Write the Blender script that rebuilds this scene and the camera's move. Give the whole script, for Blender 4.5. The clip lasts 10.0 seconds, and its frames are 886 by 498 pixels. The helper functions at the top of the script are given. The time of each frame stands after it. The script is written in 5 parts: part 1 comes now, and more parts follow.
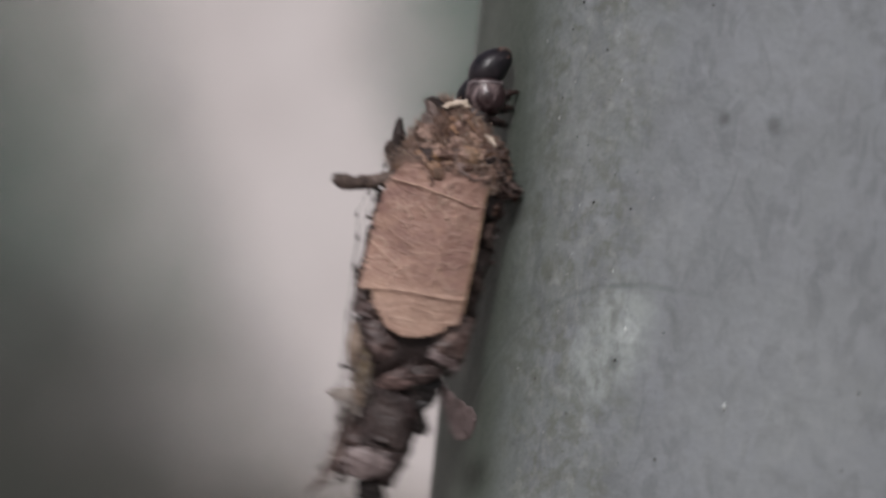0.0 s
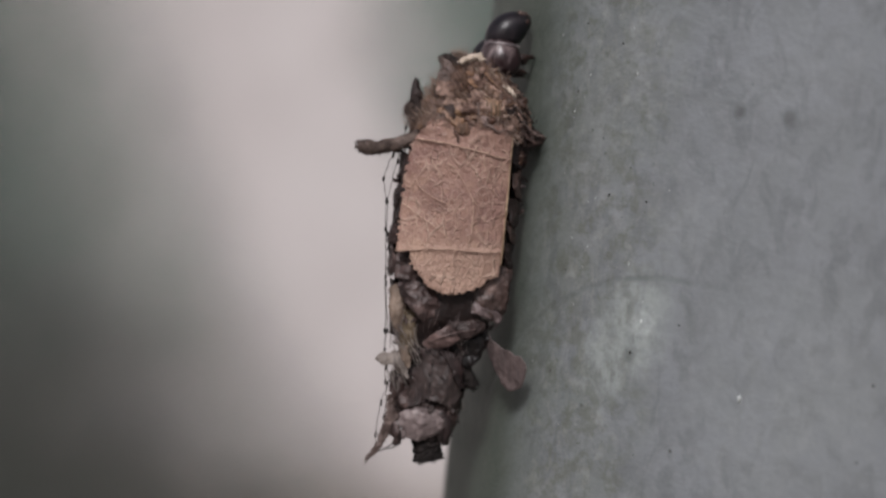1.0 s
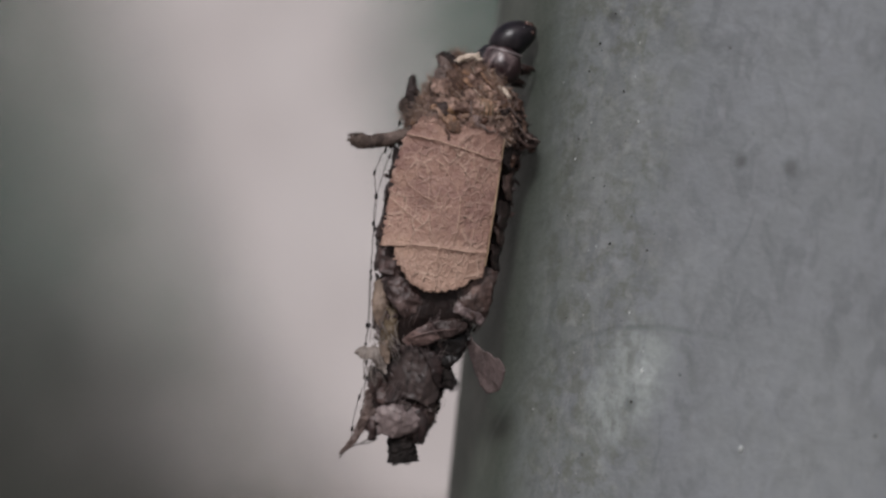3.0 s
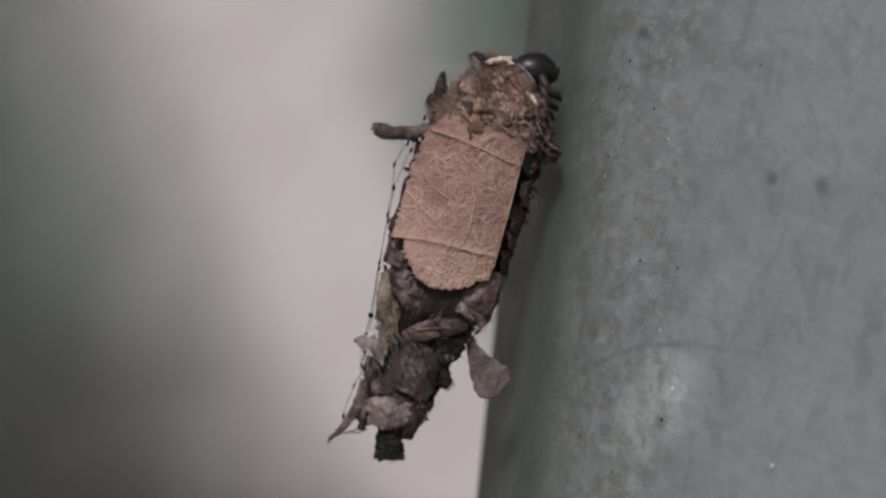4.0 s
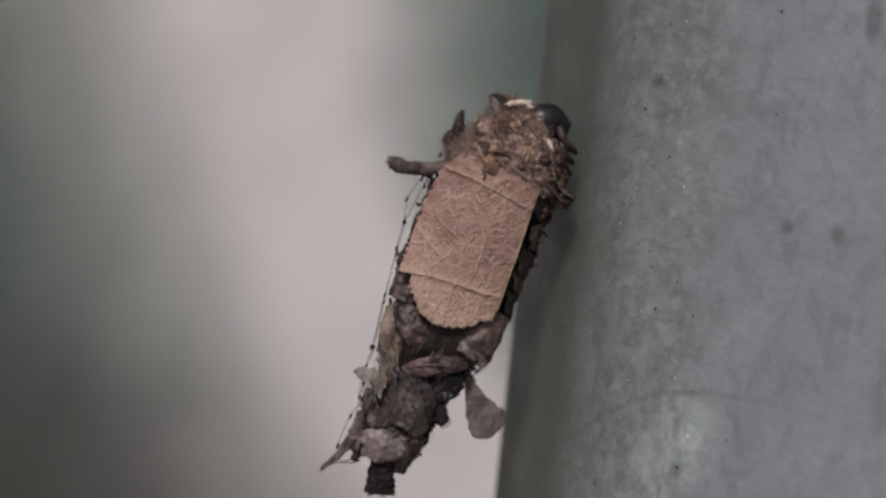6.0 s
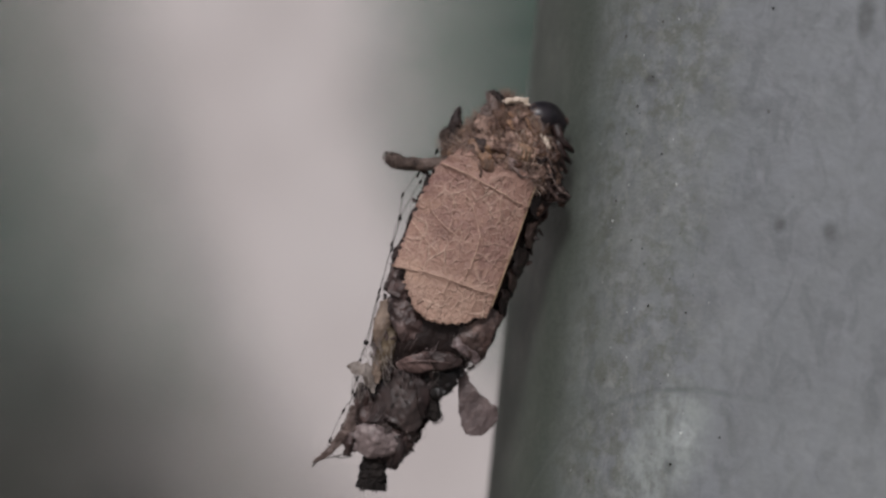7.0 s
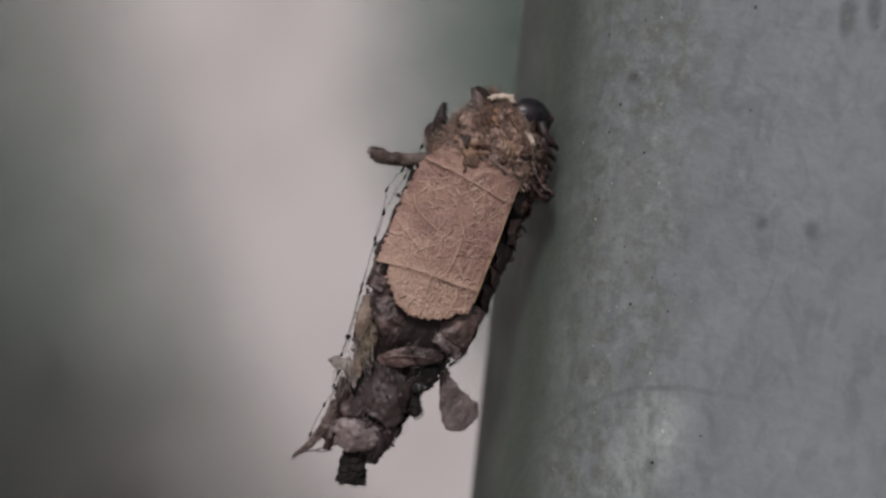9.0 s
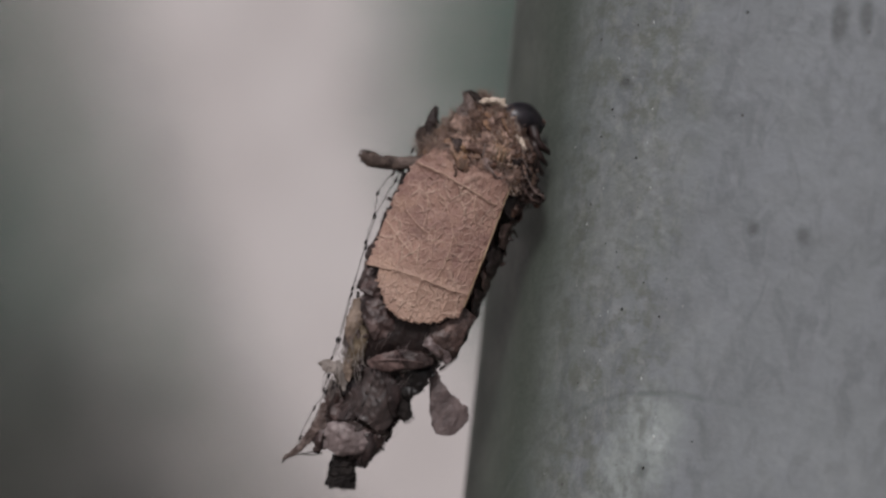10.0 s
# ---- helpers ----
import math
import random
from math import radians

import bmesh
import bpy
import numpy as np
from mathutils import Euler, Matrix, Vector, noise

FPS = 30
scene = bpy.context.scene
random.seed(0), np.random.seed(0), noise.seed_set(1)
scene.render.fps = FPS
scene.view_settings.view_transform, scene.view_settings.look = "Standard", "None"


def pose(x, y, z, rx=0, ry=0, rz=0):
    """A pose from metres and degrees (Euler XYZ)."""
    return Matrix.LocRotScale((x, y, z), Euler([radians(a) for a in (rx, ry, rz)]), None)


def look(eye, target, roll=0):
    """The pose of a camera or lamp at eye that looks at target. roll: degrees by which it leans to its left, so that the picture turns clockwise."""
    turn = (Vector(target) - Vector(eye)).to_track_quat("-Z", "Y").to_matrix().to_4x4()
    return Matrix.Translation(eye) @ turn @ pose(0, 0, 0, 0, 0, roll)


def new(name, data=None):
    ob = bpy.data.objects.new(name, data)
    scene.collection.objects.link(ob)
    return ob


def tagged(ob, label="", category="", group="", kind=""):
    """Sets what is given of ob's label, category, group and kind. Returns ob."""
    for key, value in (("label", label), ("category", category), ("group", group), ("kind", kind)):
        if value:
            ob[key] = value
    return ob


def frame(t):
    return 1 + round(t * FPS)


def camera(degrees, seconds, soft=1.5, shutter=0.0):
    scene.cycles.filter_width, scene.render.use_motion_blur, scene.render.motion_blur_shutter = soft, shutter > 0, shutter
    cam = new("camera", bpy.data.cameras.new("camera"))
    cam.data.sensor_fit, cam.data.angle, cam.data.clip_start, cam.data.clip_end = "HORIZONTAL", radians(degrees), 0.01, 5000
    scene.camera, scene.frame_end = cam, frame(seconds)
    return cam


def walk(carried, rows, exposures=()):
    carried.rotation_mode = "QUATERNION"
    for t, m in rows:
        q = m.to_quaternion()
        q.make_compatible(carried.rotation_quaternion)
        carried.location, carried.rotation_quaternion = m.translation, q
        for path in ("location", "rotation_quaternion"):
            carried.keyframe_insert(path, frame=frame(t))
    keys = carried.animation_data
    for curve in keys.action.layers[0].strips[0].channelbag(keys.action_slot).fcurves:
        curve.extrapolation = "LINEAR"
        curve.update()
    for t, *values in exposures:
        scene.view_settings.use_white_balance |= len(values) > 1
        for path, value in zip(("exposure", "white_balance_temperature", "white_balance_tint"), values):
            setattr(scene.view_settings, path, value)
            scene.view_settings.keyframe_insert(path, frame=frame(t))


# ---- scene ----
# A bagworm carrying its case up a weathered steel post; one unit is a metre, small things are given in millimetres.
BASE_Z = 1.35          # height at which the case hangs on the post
MM = 0.001

# ---- camera and its walk ----
cam = camera(24, 10.0, soft=2.4, shutter=0.8)
cam.data.dof.use_dof = True
cam.data.dof.focus_distance = 0.1635
cam.data.dof.aperture_fstop = 15.0


def cam_pose(x, y, z, tilt, roll, yaw=0.0):
    """yaw: degrees to the left, about the near side of the post."""
    eye = Vector((x * MM + 0.156 * math.sin(radians(yaw)), y * MM, BASE_Z + z * MM))
    way = Vector((-math.sin(radians(yaw)) * math.cos(radians(tilt)), math.cos(radians(yaw)) * math.cos(radians(tilt)), math.sin(radians(tilt))))
    return look(eye, eye + way, roll)


walk(cam, [(t, cam_pose(*r)) for t, *r in (
    (0, -31.04, -184.3, -3.41, -1.387, 5.80), (0.1, -30.88, -185.0, -3.22, -1.311, 5.95), (0.2, -30.83, -185.2, -3.39, -1.384, 5.95),
    (0.3, -30.67, -185.2, -3.93, -1.616, 5.92), (0.4, -30.57, -184.9, -4.00, -1.651, 5.89), (0.5, -30.92, -185.2, -4.03, -1.676, 5.90),
    (1, -32.23, -185.0, -3.70, -1.527, 5.86), (1.5, -32.46, -184.1, -2.52, -1.008, 5.82), (2, -31.97, -185.4, -1.57, -0.604, 5.65),
    (2.5, -32.43, -185.2, -1.30, -0.484, 5.62), (2.6, -32.05, -185.2, -1.74, -0.676, 5.85), (2.7, -32.30, -185.6, -1.82, -0.711, 5.95),
    (2.8, -32.22, -185.3, -1.93, -0.757, 5.92), (2.9, -32.53, -185.2, -1.99, -0.786, 5.92), (3, -32.63, -184.5, -2.03, -0.796, 5.88),
    (3.2, -33.54, -184.7, -1.96, -0.759, 5.82), (4.3, -35.56, -184.4, -1.23, -0.446, 5.92, 0.4), (4.5, -35.83, -184.4, -0.92, -0.316, 5.95, 0.45),
    (5, -35.60, -184.5, -0.13, 0.026, 5.95, 0.45), (5.5, -35.13, -184.4, 0.0, 0.082, 6.0, 0.4), (5.7, -35.76, -184.9, 0.08, 0.107, 6.0, 0.4),
    (6.8, -36.50, -184.9, 0.03, 0.077, 5.88, 0.1), (7, -36.12, -184.9, 0.0, 0.087, 5.84), (7.5, -35.85, -184.8, -0.13, 0.027, 5.96),
    (8, -35.96, -184.2, 0.20, 0.170, 6.2), (8.5, -35.26, -184.6, 0.20, 0.173, 5.92), (9, -34.75, -185.0, 0.0, 0.083, 5.93),
    (9.5, -33.85, -185.2, 0.27, 0.202, 5.82), (10, -34.12, -184.8, 0.19, 0.166, 6.08))], exposures=[(0, 0.29, 6350, 13), (1.2, 0.23, 6350, 13), (1.8, 0.12, 6350, 13), (3.2, 0.11, 6350, 13), (4.3, 0.13, 6350, 13), (10, 0.05, 6350, 13)])

# ---- world and sun: a bright overcast day ----
world = bpy.data.worlds.new("overcast_sky")
scene.world = world
world.use_nodes = True
wn, wl = world.node_tree.nodes, world.node_tree.links
sky = wn.new("ShaderNodeTexSky")
sky.sky_type, sky.sun_disc = "NISHITA", False
sky.sun_elevation, sky.sun_rotation = radians(42), radians(194)
sky.air_density, sky.dust_density, sky.ozone_density = 1.0, 4.0, 1.0
grey = wn.new("ShaderNodeHueSaturation")
grey.inputs["Saturation"].default_value = 0.42
wl.new(sky.outputs[0], grey.inputs["Color"])
wl.new(grey.outputs[0], wn["Background"].inputs["Color"])
wn["Background"].inputs["Strength"].default_value = 0.056
sun_data = bpy.data.lights.new("sun", "SUN")
sun_data.energy, sun_data.angle, sun_data.color = 2.05, radians(12), (1.0, 0.975, 0.955)
sun = new("sun", sun_data)
sun.matrix_world = look((-0.75, -2.9, 3.9), (0, 0, BASE_Z))


# ---- materials ----
class Nodes:
    """Short calls for building one node material."""

    def __init__(self, name, rough=0.7, spec=0.5):
        self.mat = bpy.data.materials.new(name)
        self.mat.use_nodes = True
        self.tree = self.mat.node_tree
        self.bsdf = self.tree.nodes["Principled BSDF"]
        self.bsdf.inputs["Roughness"].default_value = rough
        self.bsdf.inputs["Specular IOR Level"].default_value = spec
        self.coord = self.tree.nodes.new("ShaderNodeTexCoord").outputs["Object"]

    def put(self, socket, value):
        if isinstance(value, bpy.types.NodeSocket):
            self.tree.links.new(value, socket)
        elif isinstance(value, (tuple, list)) and len(value) == 3 and socket.type == "RGBA":
            socket.default_value = (*value, 1)
        else:
            socket.default_value = value

    def math(self, op, a, b=0.0, c=0.0, clamp=False):
        n = self.tree.nodes.new("ShaderNodeMath")
        n.operation, n.use_clamp = op, clamp
        for s, v in zip(n.inputs, (a, b, c)):
            self.put(s, v)
        return n.outputs[0]

    def noise(self, per_mm, detail=4, rough=0.55, vector=None, stretch=None, distort=0.0):
        """Noise with that many waves to the millimetre."""
        v = vector or self.coord
        if stretch:
            m = self.tree.nodes.new("ShaderNodeMapping")
            m.inputs["Scale"].default_value = stretch
            self.put(m.inputs["Vector"], v)
            v = m.outputs[0]
        n = self.tree.nodes.new("ShaderNodeTexNoise")
        self.put(n.inputs["Vector"], v)
        n.inputs["Scale"].default_value = per_mm * 1000
        n.inputs["Detail"].default_value, n.inputs["Roughness"].default_value = detail, rough
        n.inputs["Distortion"].default_value = distort
        return n.outputs["Fac"]

    def cells(self, per_mm, feature="DISTANCE_TO_EDGE", stretch=(1, 1, 1), wobble=0.0):
        m = self.tree.nodes.new("ShaderNodeMapping")
        m.inputs["Scale"].default_value = stretch
        self.put(m.inputs["Vector"], self.coord)
        if wobble:
            t = self.tree.nodes.new("ShaderNodeTexNoise")
            t.inputs["Scale"].default_value, t.inputs["Detail"].default_value = per_mm * 900, 3
            self.put(t.inputs["Vector"], self.coord)
            a = self.tree.nodes.new("ShaderNodeVectorMath")
            a.operation = "MULTIPLY_ADD"
            self.put(a.inputs[0], t.outputs["Color"])
            a.inputs[1].default_value = (wobble * MM,) * 3
            self.put(a.inputs[2], self.coord)
            self.put(m.inputs["Vector"], a.outputs[0])
        n = self.tree.nodes.new("ShaderNodeTexVoronoi")
        n.feature = feature
        n.inputs["Scale"].default_value = per_mm * 1000
        n.inputs["Randomness"].default_value = 1.0
        self.put(n.inputs["Vector"], m.outputs[0])
        return n.outputs["Distance"]

    def ramp(self, fac, lo, hi, a=0.0, b=1.0):
        n = self.tree.nodes.new("ShaderNodeMapRange")
        n.interpolation_type = "SMOOTHSTEP"
        for s, v in zip(n.inputs[:5], (fac, lo, hi, a, b)):
            self.put(s, v)
        return n.outputs[0]

    def mix(self, fac, a, b, blend="MIX"):
        n = self.tree.nodes.new("ShaderNodeMix")
        n.data_type, n.blend_type = "RGBA", blend
        self.put(n.inputs[0], fac)
        self.put(n.inputs[6], a)
        self.put(n.inputs[7], b)
        return n.outputs[2]

    def random(self):
        return self.tree.nodes.new("ShaderNodeObjectInfo").outputs["Random"]

    def island(self):
        return self.tree.nodes.new("ShaderNodeNewGeometry").outputs["Random Per Island"]

    def colour(self, value):
        self.put(self.bsdf.inputs["Base Color"], value)

    def bump(self, *layers):
        """Layers of (height socket, millimetres)."""
        last = None
        for height, deep in layers:
            n = self.tree.nodes.new("ShaderNodeBump")
            n.inputs["Distance"].default_value = deep * MM
            self.put(n.inputs["Height"], height)
            if last:
                self.put(n.inputs["Normal"], last)
            last = n.outputs[0]
        self.put(self.bsdf.inputs["Normal"], last)


def post_paint():
    """Weathered grey paint with algae film and painted shade down one flank, pale worn patches, dark spots and fine
    scratches.
    """
    m = Nodes("weathered_grey_paint", 0.45, 0.26)
    sep = m.tree.nodes.new("ShaderNodeSeparateXYZ")
    m.put(sep.inputs[0], m.coord)
    x, y, z = sep.outputs
    u = m.math("MULTIPLY", m.math("ARCTAN2", m.math("MULTIPLY", y, -1), m.math("MULTIPLY", x, -1)), 30.0)
    v = m.math("MULTIPLY", m.math("SUBTRACT", z, BASE_Z + 0.00024), 1000.0)
    big, mid, fine, grain = m.noise(0.05, 5, 0.6), m.noise(0.22, 5, 0.6), m.noise(1.3, 4, 0.6), m.noise(5.0, 2)
    wob = m.math("MULTIPLY", m.math("SUBTRACT", m.noise(0.5, 4), 0.5), 3.0)
    wob2 = m.math("MULTIPLY", m.math("SUBTRACT", m.noise(0.17, 3), 0.5), 5.0)

    def blob(cu, cv, ru, rv, soft=0.5, wobble=0.25, turn=0.0):
        """One where the place lies within an uneven ellipse on the unrolled surface."""
        du, dv = m.math("SUBTRACT", u, cu), m.math("SUBTRACT", v, cv)
        c, s = math.cos(radians(turn)), math.sin(radians(turn))
        a = m.math("ADD", m.math("MULTIPLY", du, c / ru), m.math("MULTIPLY", dv, s / ru))
        b = m.math("ADD", m.math("MULTIPLY", du, -s / rv), m.math("MULTIPLY", dv, c / rv))
        d = m.math("SQRT", m.math("ADD", m.math("MULTIPLY", a, a), m.math("MULTIPLY", b, b)))
        d = m.math("ADD", d, m.math("MULTIPLY", wob, wobble))
        return m.ramp(d, 1 + soft, 1 - soft)

    def join(parts):
        out = parts[0]
        for p in parts[1:]:
            out = m.math("MAXIMUM", out, p)
        return out

    cloud, haze = m.noise(0.34, 5, 0.62, distort=0.5), m.noise(0.8, 4, 0.6, stretch=(1, 1, 0.7))
    col = m.mix(m.ramp(mid, 0.3, 0.72), (0.150, 0.165, 0.160), (0.197, 0.212, 0.224))
    col = m.mix(m.ramp(big, 0.42, 0.62, 0.0, 0.4), col, (0.169, 0.180, 0.167))
    col = m.mix(m.ramp(cloud, 0.47, 0.66, 0.0, 0.7), col, (0.118, 0.124, 0.118))
    col = m.mix(m.ramp(haze, 0.50, 0.70, 0.0, 0.5), col, (0.249, 0.259, 0.262))
    col = m.mix(m.ramp(m.math("ADD", u, wob2), 25, 33, 0.0, 0.6), col, (0.173, 0.184, 0.201))
    col = m.mix(m.ramp(m.noise(0.55, 4, 0.62, distort=0.8, stretch=(1, 1, 0.55)), 0.48, 0.64, 0.0, 0.6), col, (0.119, 0.127, 0.134))
    zone = m.ramp(m.math("ABSOLUTE", m.math("SUBTRACT", m.math("ADD", u, wob2), 24.0)), 9.0, 3.0)
    col = m.mix(m.math("MULTIPLY", zone, m.ramp(m.noise(0.6, 5, 0.68), 0.46, 0.62, 0.0, 0.65)), col, (0.106, 0.112, 0.093))
    col = m.mix(m.math("MULTIPLY", zone, m.ramp(m.noise(0.75, 4, 0.6), 0.52, 0.70, 0.0, 0.5)), col, (0.255, 0.270, 0.255))
    # greenish algae film on the flank, coloured darker to hold its shade as well
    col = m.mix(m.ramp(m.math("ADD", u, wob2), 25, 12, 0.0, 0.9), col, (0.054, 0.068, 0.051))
    # dark run-off streak with the case's shadow band painted into it
    shaded_run = m.math("ABSOLUTE", m.math("SUBTRACT", m.math("ADD", u, m.math("MULTIPLY", wob2, 0.35)), 14.6))
    col = m.mix(m.math("MULTIPLY", m.ramp(shaded_run, 3.6, 0.4), m.ramp(mid, 0.3, 0.65, 0.95, 0.65)), col, (0.052, 0.064, 0.050))
    # darker again towards the top of the flank
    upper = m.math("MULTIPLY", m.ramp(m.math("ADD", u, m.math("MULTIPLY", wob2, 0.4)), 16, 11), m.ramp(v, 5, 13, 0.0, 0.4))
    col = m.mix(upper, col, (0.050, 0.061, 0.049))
    pale = join([blob(29.0, -12.6, 2.6, 4.6, 0.5, 0.5, -18), blob(26.6, -15.6, 2.2, 3.0, 0.6, 0.5)])
    # faint pale patches; the widest one lightens the lower front
    faint = join([blob(27.4, 7.9, 2.6, 3.2, 0.9, 0.6), blob(32.6, -4.6, 2.2, 3.4, 0.9, 0.6), blob(24.0, 1.5, 2.0, 3.0, 0.9, 0.6), blob(43.0, -17.0, 8.0, 7.0, 0.9, 0.4)])
    col = m.mix(m.math("MULTIPLY", faint, m.ramp(haze, 0.3, 0.65, 0.1, 0.4)), col, (0.225, 0.240, 0.240))
    col = m.mix(m.math("MULTIPLY", pale, m.ramp(m.noise(0.9, 5, 0.68, stretch=(1, 1, 0.6)), 0.38, 0.60, 0.2, 0.9)), col, (0.262, 0.288, 0.280))
    core = blob(29.8, -12.4, 0.9, 0.8, 0.4, 0.6)
    col = m.mix(m.math("MULTIPLY", core, m.ramp(fine, 0.35, 0.6, 0.15, 0.55)), col, (0.40, 0.43, 0.425))
    # fine curved scratch: one long bow and its tail
    du, dv = m.math("SUBTRACT", u, 32.2), m.math("SUBTRACT", v, -30.0)
    dist = m.math("SQRT", m.math("ADD", m.math("MULTIPLY", m.math("MULTIPLY", du, du), 0.96), m.math("MULTIPLY", dv, dv)))
    line = m.ramp(m.math("ABSOLUTE", m.math("SUBTRACT", dist, m.math("ADD", 21.25, m.math("MULTIPLY", wob, 0.22)))), 0.42, 0.03)
    line = m.math("MULTIPLY", line, m.math("MULTIPLY", m.ramp(u, 11, 14), m.ramp(u, 38, 30)))
    col = m.mix(m.math("MULTIPLY", line, m.ramp(m.noise(0.4, 4, 0.6), 0.40, 0.62, 0.12, 0.5)), col, (0.066, 0.078, 0.072))
    # a broken ring of dirt round the pale patch
    ring = m.math("SUBTRACT", blob(29.6, -14.0, 4.3, 5.6, 0.16, 0.12, -18), blob(29.6, -14.0, 3.9, 5.2, 0.16, 0.12, -18), clamp=True)
    col = m.mix(m.math("MULTIPLY", ring, m.ramp(cloud, 0.42, 0.6, 0.0, 0.55)), col, (0.075, 0.083, 0.078))
    dark = join([blob(35.8, 4.4, 0.42, 0.5, 0.8, 0.3), blob(39.55, 4.3, 0.45, 0.55, 0.9, 0.4), blob(28.9, -15.0, 0.4, 0.55, 0.8, 0.4), blob(40.6, 20.4, 0.6, 1.6, 0.6, 0.4),
                 blob(42.5, 20.9, 0.5, 1.4, 0.6, 0.4), blob(23.6, 14.9, 0.5, 0.5, 0.7, 0.4)])
    col = m.mix(m.math("MULTIPLY", dark, 0.62), col, (0.05, 0.053, 0.053))
    specks = m.ramp(m.cells(0.5, "F1"), 0.085, 0.05)
    col = m.mix(m.math("MULTIPLY", specks, m.ramp(m.noise(0.3, 2), 0.5, 0.6)), col, (0.04, 0.04, 0.035))
    col = m.mix(m.ramp(grain, 0.35, 0.75, 0.0, 0.12), col, (0.26, 0.268, 0.268))
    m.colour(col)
    m.put(m.bsdf.inputs["Roughness"], m.ramp(mid, 0.3, 0.7, 0.36, 0.52))
    m.bump((mid, 0.16), (cloud, 0.10), (m.math("MULTIPLY", zone, fine), 0.07), (fine, 0.022), (grain, 0.008), (m.math("MULTIPLY", line, -1.0), 0.02))
    return m.mat


def leaf_tan():
    """Dry tan leaf with a net of raised small veins."""
    m = Nodes("dry_tan_leaf", 0.62, 0.3)
    net = m.ramp(m.cells(0.62, stretch=(1.25, 0.5, 0.8), wobble=0.55), 0.085, 0.0)
    small = m.ramp(m.cells(1.75, stretch=(1.2, 0.5, 0.85), wobble=0.25), 0.16, 0.0)
    tiny = m.ramp(m.cells(4.2, stretch=(1.1, 0.5, 0.9)), 0.25, 0.0)
    mid, fine = m.noise(0.25, 4), m.noise(2.4, 4, 0.6)
    col = m.mix(m.ramp(mid, 0.32, 0.68), (0.205, 0.114, 0.092), (0.335, 0.205, 0.160))
    col = m.mix(m.ramp(fine, 0.42, 0.72, 0.0, 0.4), col, (0.36, 0.235, 0.185))
    col = m.mix(m.ramp(m.noise(1.1, 4, 0.6), 0.50, 0.68, 0.0, 0.55), col, (0.150, 0.078, 0.068))
    col = m.mix(m.math("MULTIPLY", net, m.ramp(m.noise(0.5, 2), 0.40, 0.68, 0.1, 0.85)), col, (0.48, 0.345, 0.275))
    col = m.mix(m.math("MULTIPLY", small, m.ramp(m.noise(0.8, 2), 0.4, 0.65, 0.1, 0.65)), col, (0.46, 0.33, 0.26))
    col = m.mix(m.math("MULTIPLY", tiny, 0.14), col, (0.21, 0.118, 0.092))
    col = m.mix(m.ramp(m.noise(0.6, 3), 0.60, 0.72, 0.0, 0.5), col, (0.14, 0.078, 0.064))
    col = m.mix(m.ramp(m.noise(0.16, 3, 0.5), 0.46, 0.62, 0.0, 0.5), col, (0.20, 0.110, 0.098))
    col = m.mix(m.ramp(m.noise(0.33, 3, 0.5), 0.54, 0.70, 0.0, 0.4), col, (0.43, 0.285, 0.20))
    # the torn end has bleached, the upper end has gone redder
    sep = m.tree.nodes.new("ShaderNodeSeparateXYZ")
    m.put(sep.inputs[0], m.coord)
    z = m.math("ADD", m.math("MULTIPLY", sep.outputs[2], 1000.0), m.math("MULTIPLY", m.math("SUBTRACT", mid, 0.5), 8.0))
    col = m.mix(m.ramp(z, -12.0, -17.0, 0.0, 0.45), col, (0.45, 0.31, 0.235))
    col = m.mix(m.ramp(z, -9.0, -5.0, 0.0, 0.35), col, (0.19, 0.105, 0.083))
    m.colour(col)
    m.put(m.bsdf.inputs["Roughness"], m.ramp(fine, 0.35, 0.7, 0.55, 0.32))
    m.bump((m.math("MULTIPLY", net, m.ramp(m.noise(0.5, 2), 0.40, 0.68, 0.15, 1.0)), 0.075), (m.math("MULTIPLY", small, m.ramp(m.noise(0.8, 2), 0.4, 0.65, 0.2, 1.0)), 0.062), (tiny, 0.028), (fine, 0.085), (m.noise(1.2, 3, 0.6), 0.07))
    return m.mat


def scrap(name, dark, light, pale, rough=0.7, spec=0.3, fibre=(1, 1, 0.25), fine_mm=2.0, silk=0.0, vary=0.65, relief=1.0):
    """Dead plant matter: streaky, blotched, each piece a little different."""
    m = Nodes(name, rough, spec)
    streak, fine, blotch = m.noise(1.6, 4, 0.6, stretch=fibre), m.noise(fine_mm * 2, 3, 0.6), m.noise(0.5, 3)
    m.bsdf.inputs["Coat Weight"].default_value, m.bsdf.inputs["Coat Roughness"].default_value = silk, 0.22
    col = m.mix(m.ramp(streak, 0.35, 0.68), dark, light)
    col = m.mix(m.ramp(blotch, 0.52, 0.74, 0.0, 0.7), col, pale)
    col = m.mix(m.ramp(m.random(), 0.0, 1.0, 0.0, vary), col, dark)
    col = m.mix(m.ramp(m.island(), 0.0, 1.0, 0.0, 0.18), col, pale)
    m.colour(col)
    ridge = m.math("ABSOLUTE", m.math("SUBTRACT", m.noise(0.9, 3, 0.5, stretch=(1, 1, 0.55)), 0.5))
    m.put(m.bsdf.inputs["Roughness"], m.ramp(fine, 0.3, 0.7, min(1, rough + 0.2), rough - 0.12))
    m.bump((streak, 0.08 * relief), (fine, 0.05 * max(0.6, relief)), (blotch, 0.25 * relief), (ridge, 0.4 * relief))
    return m.mat


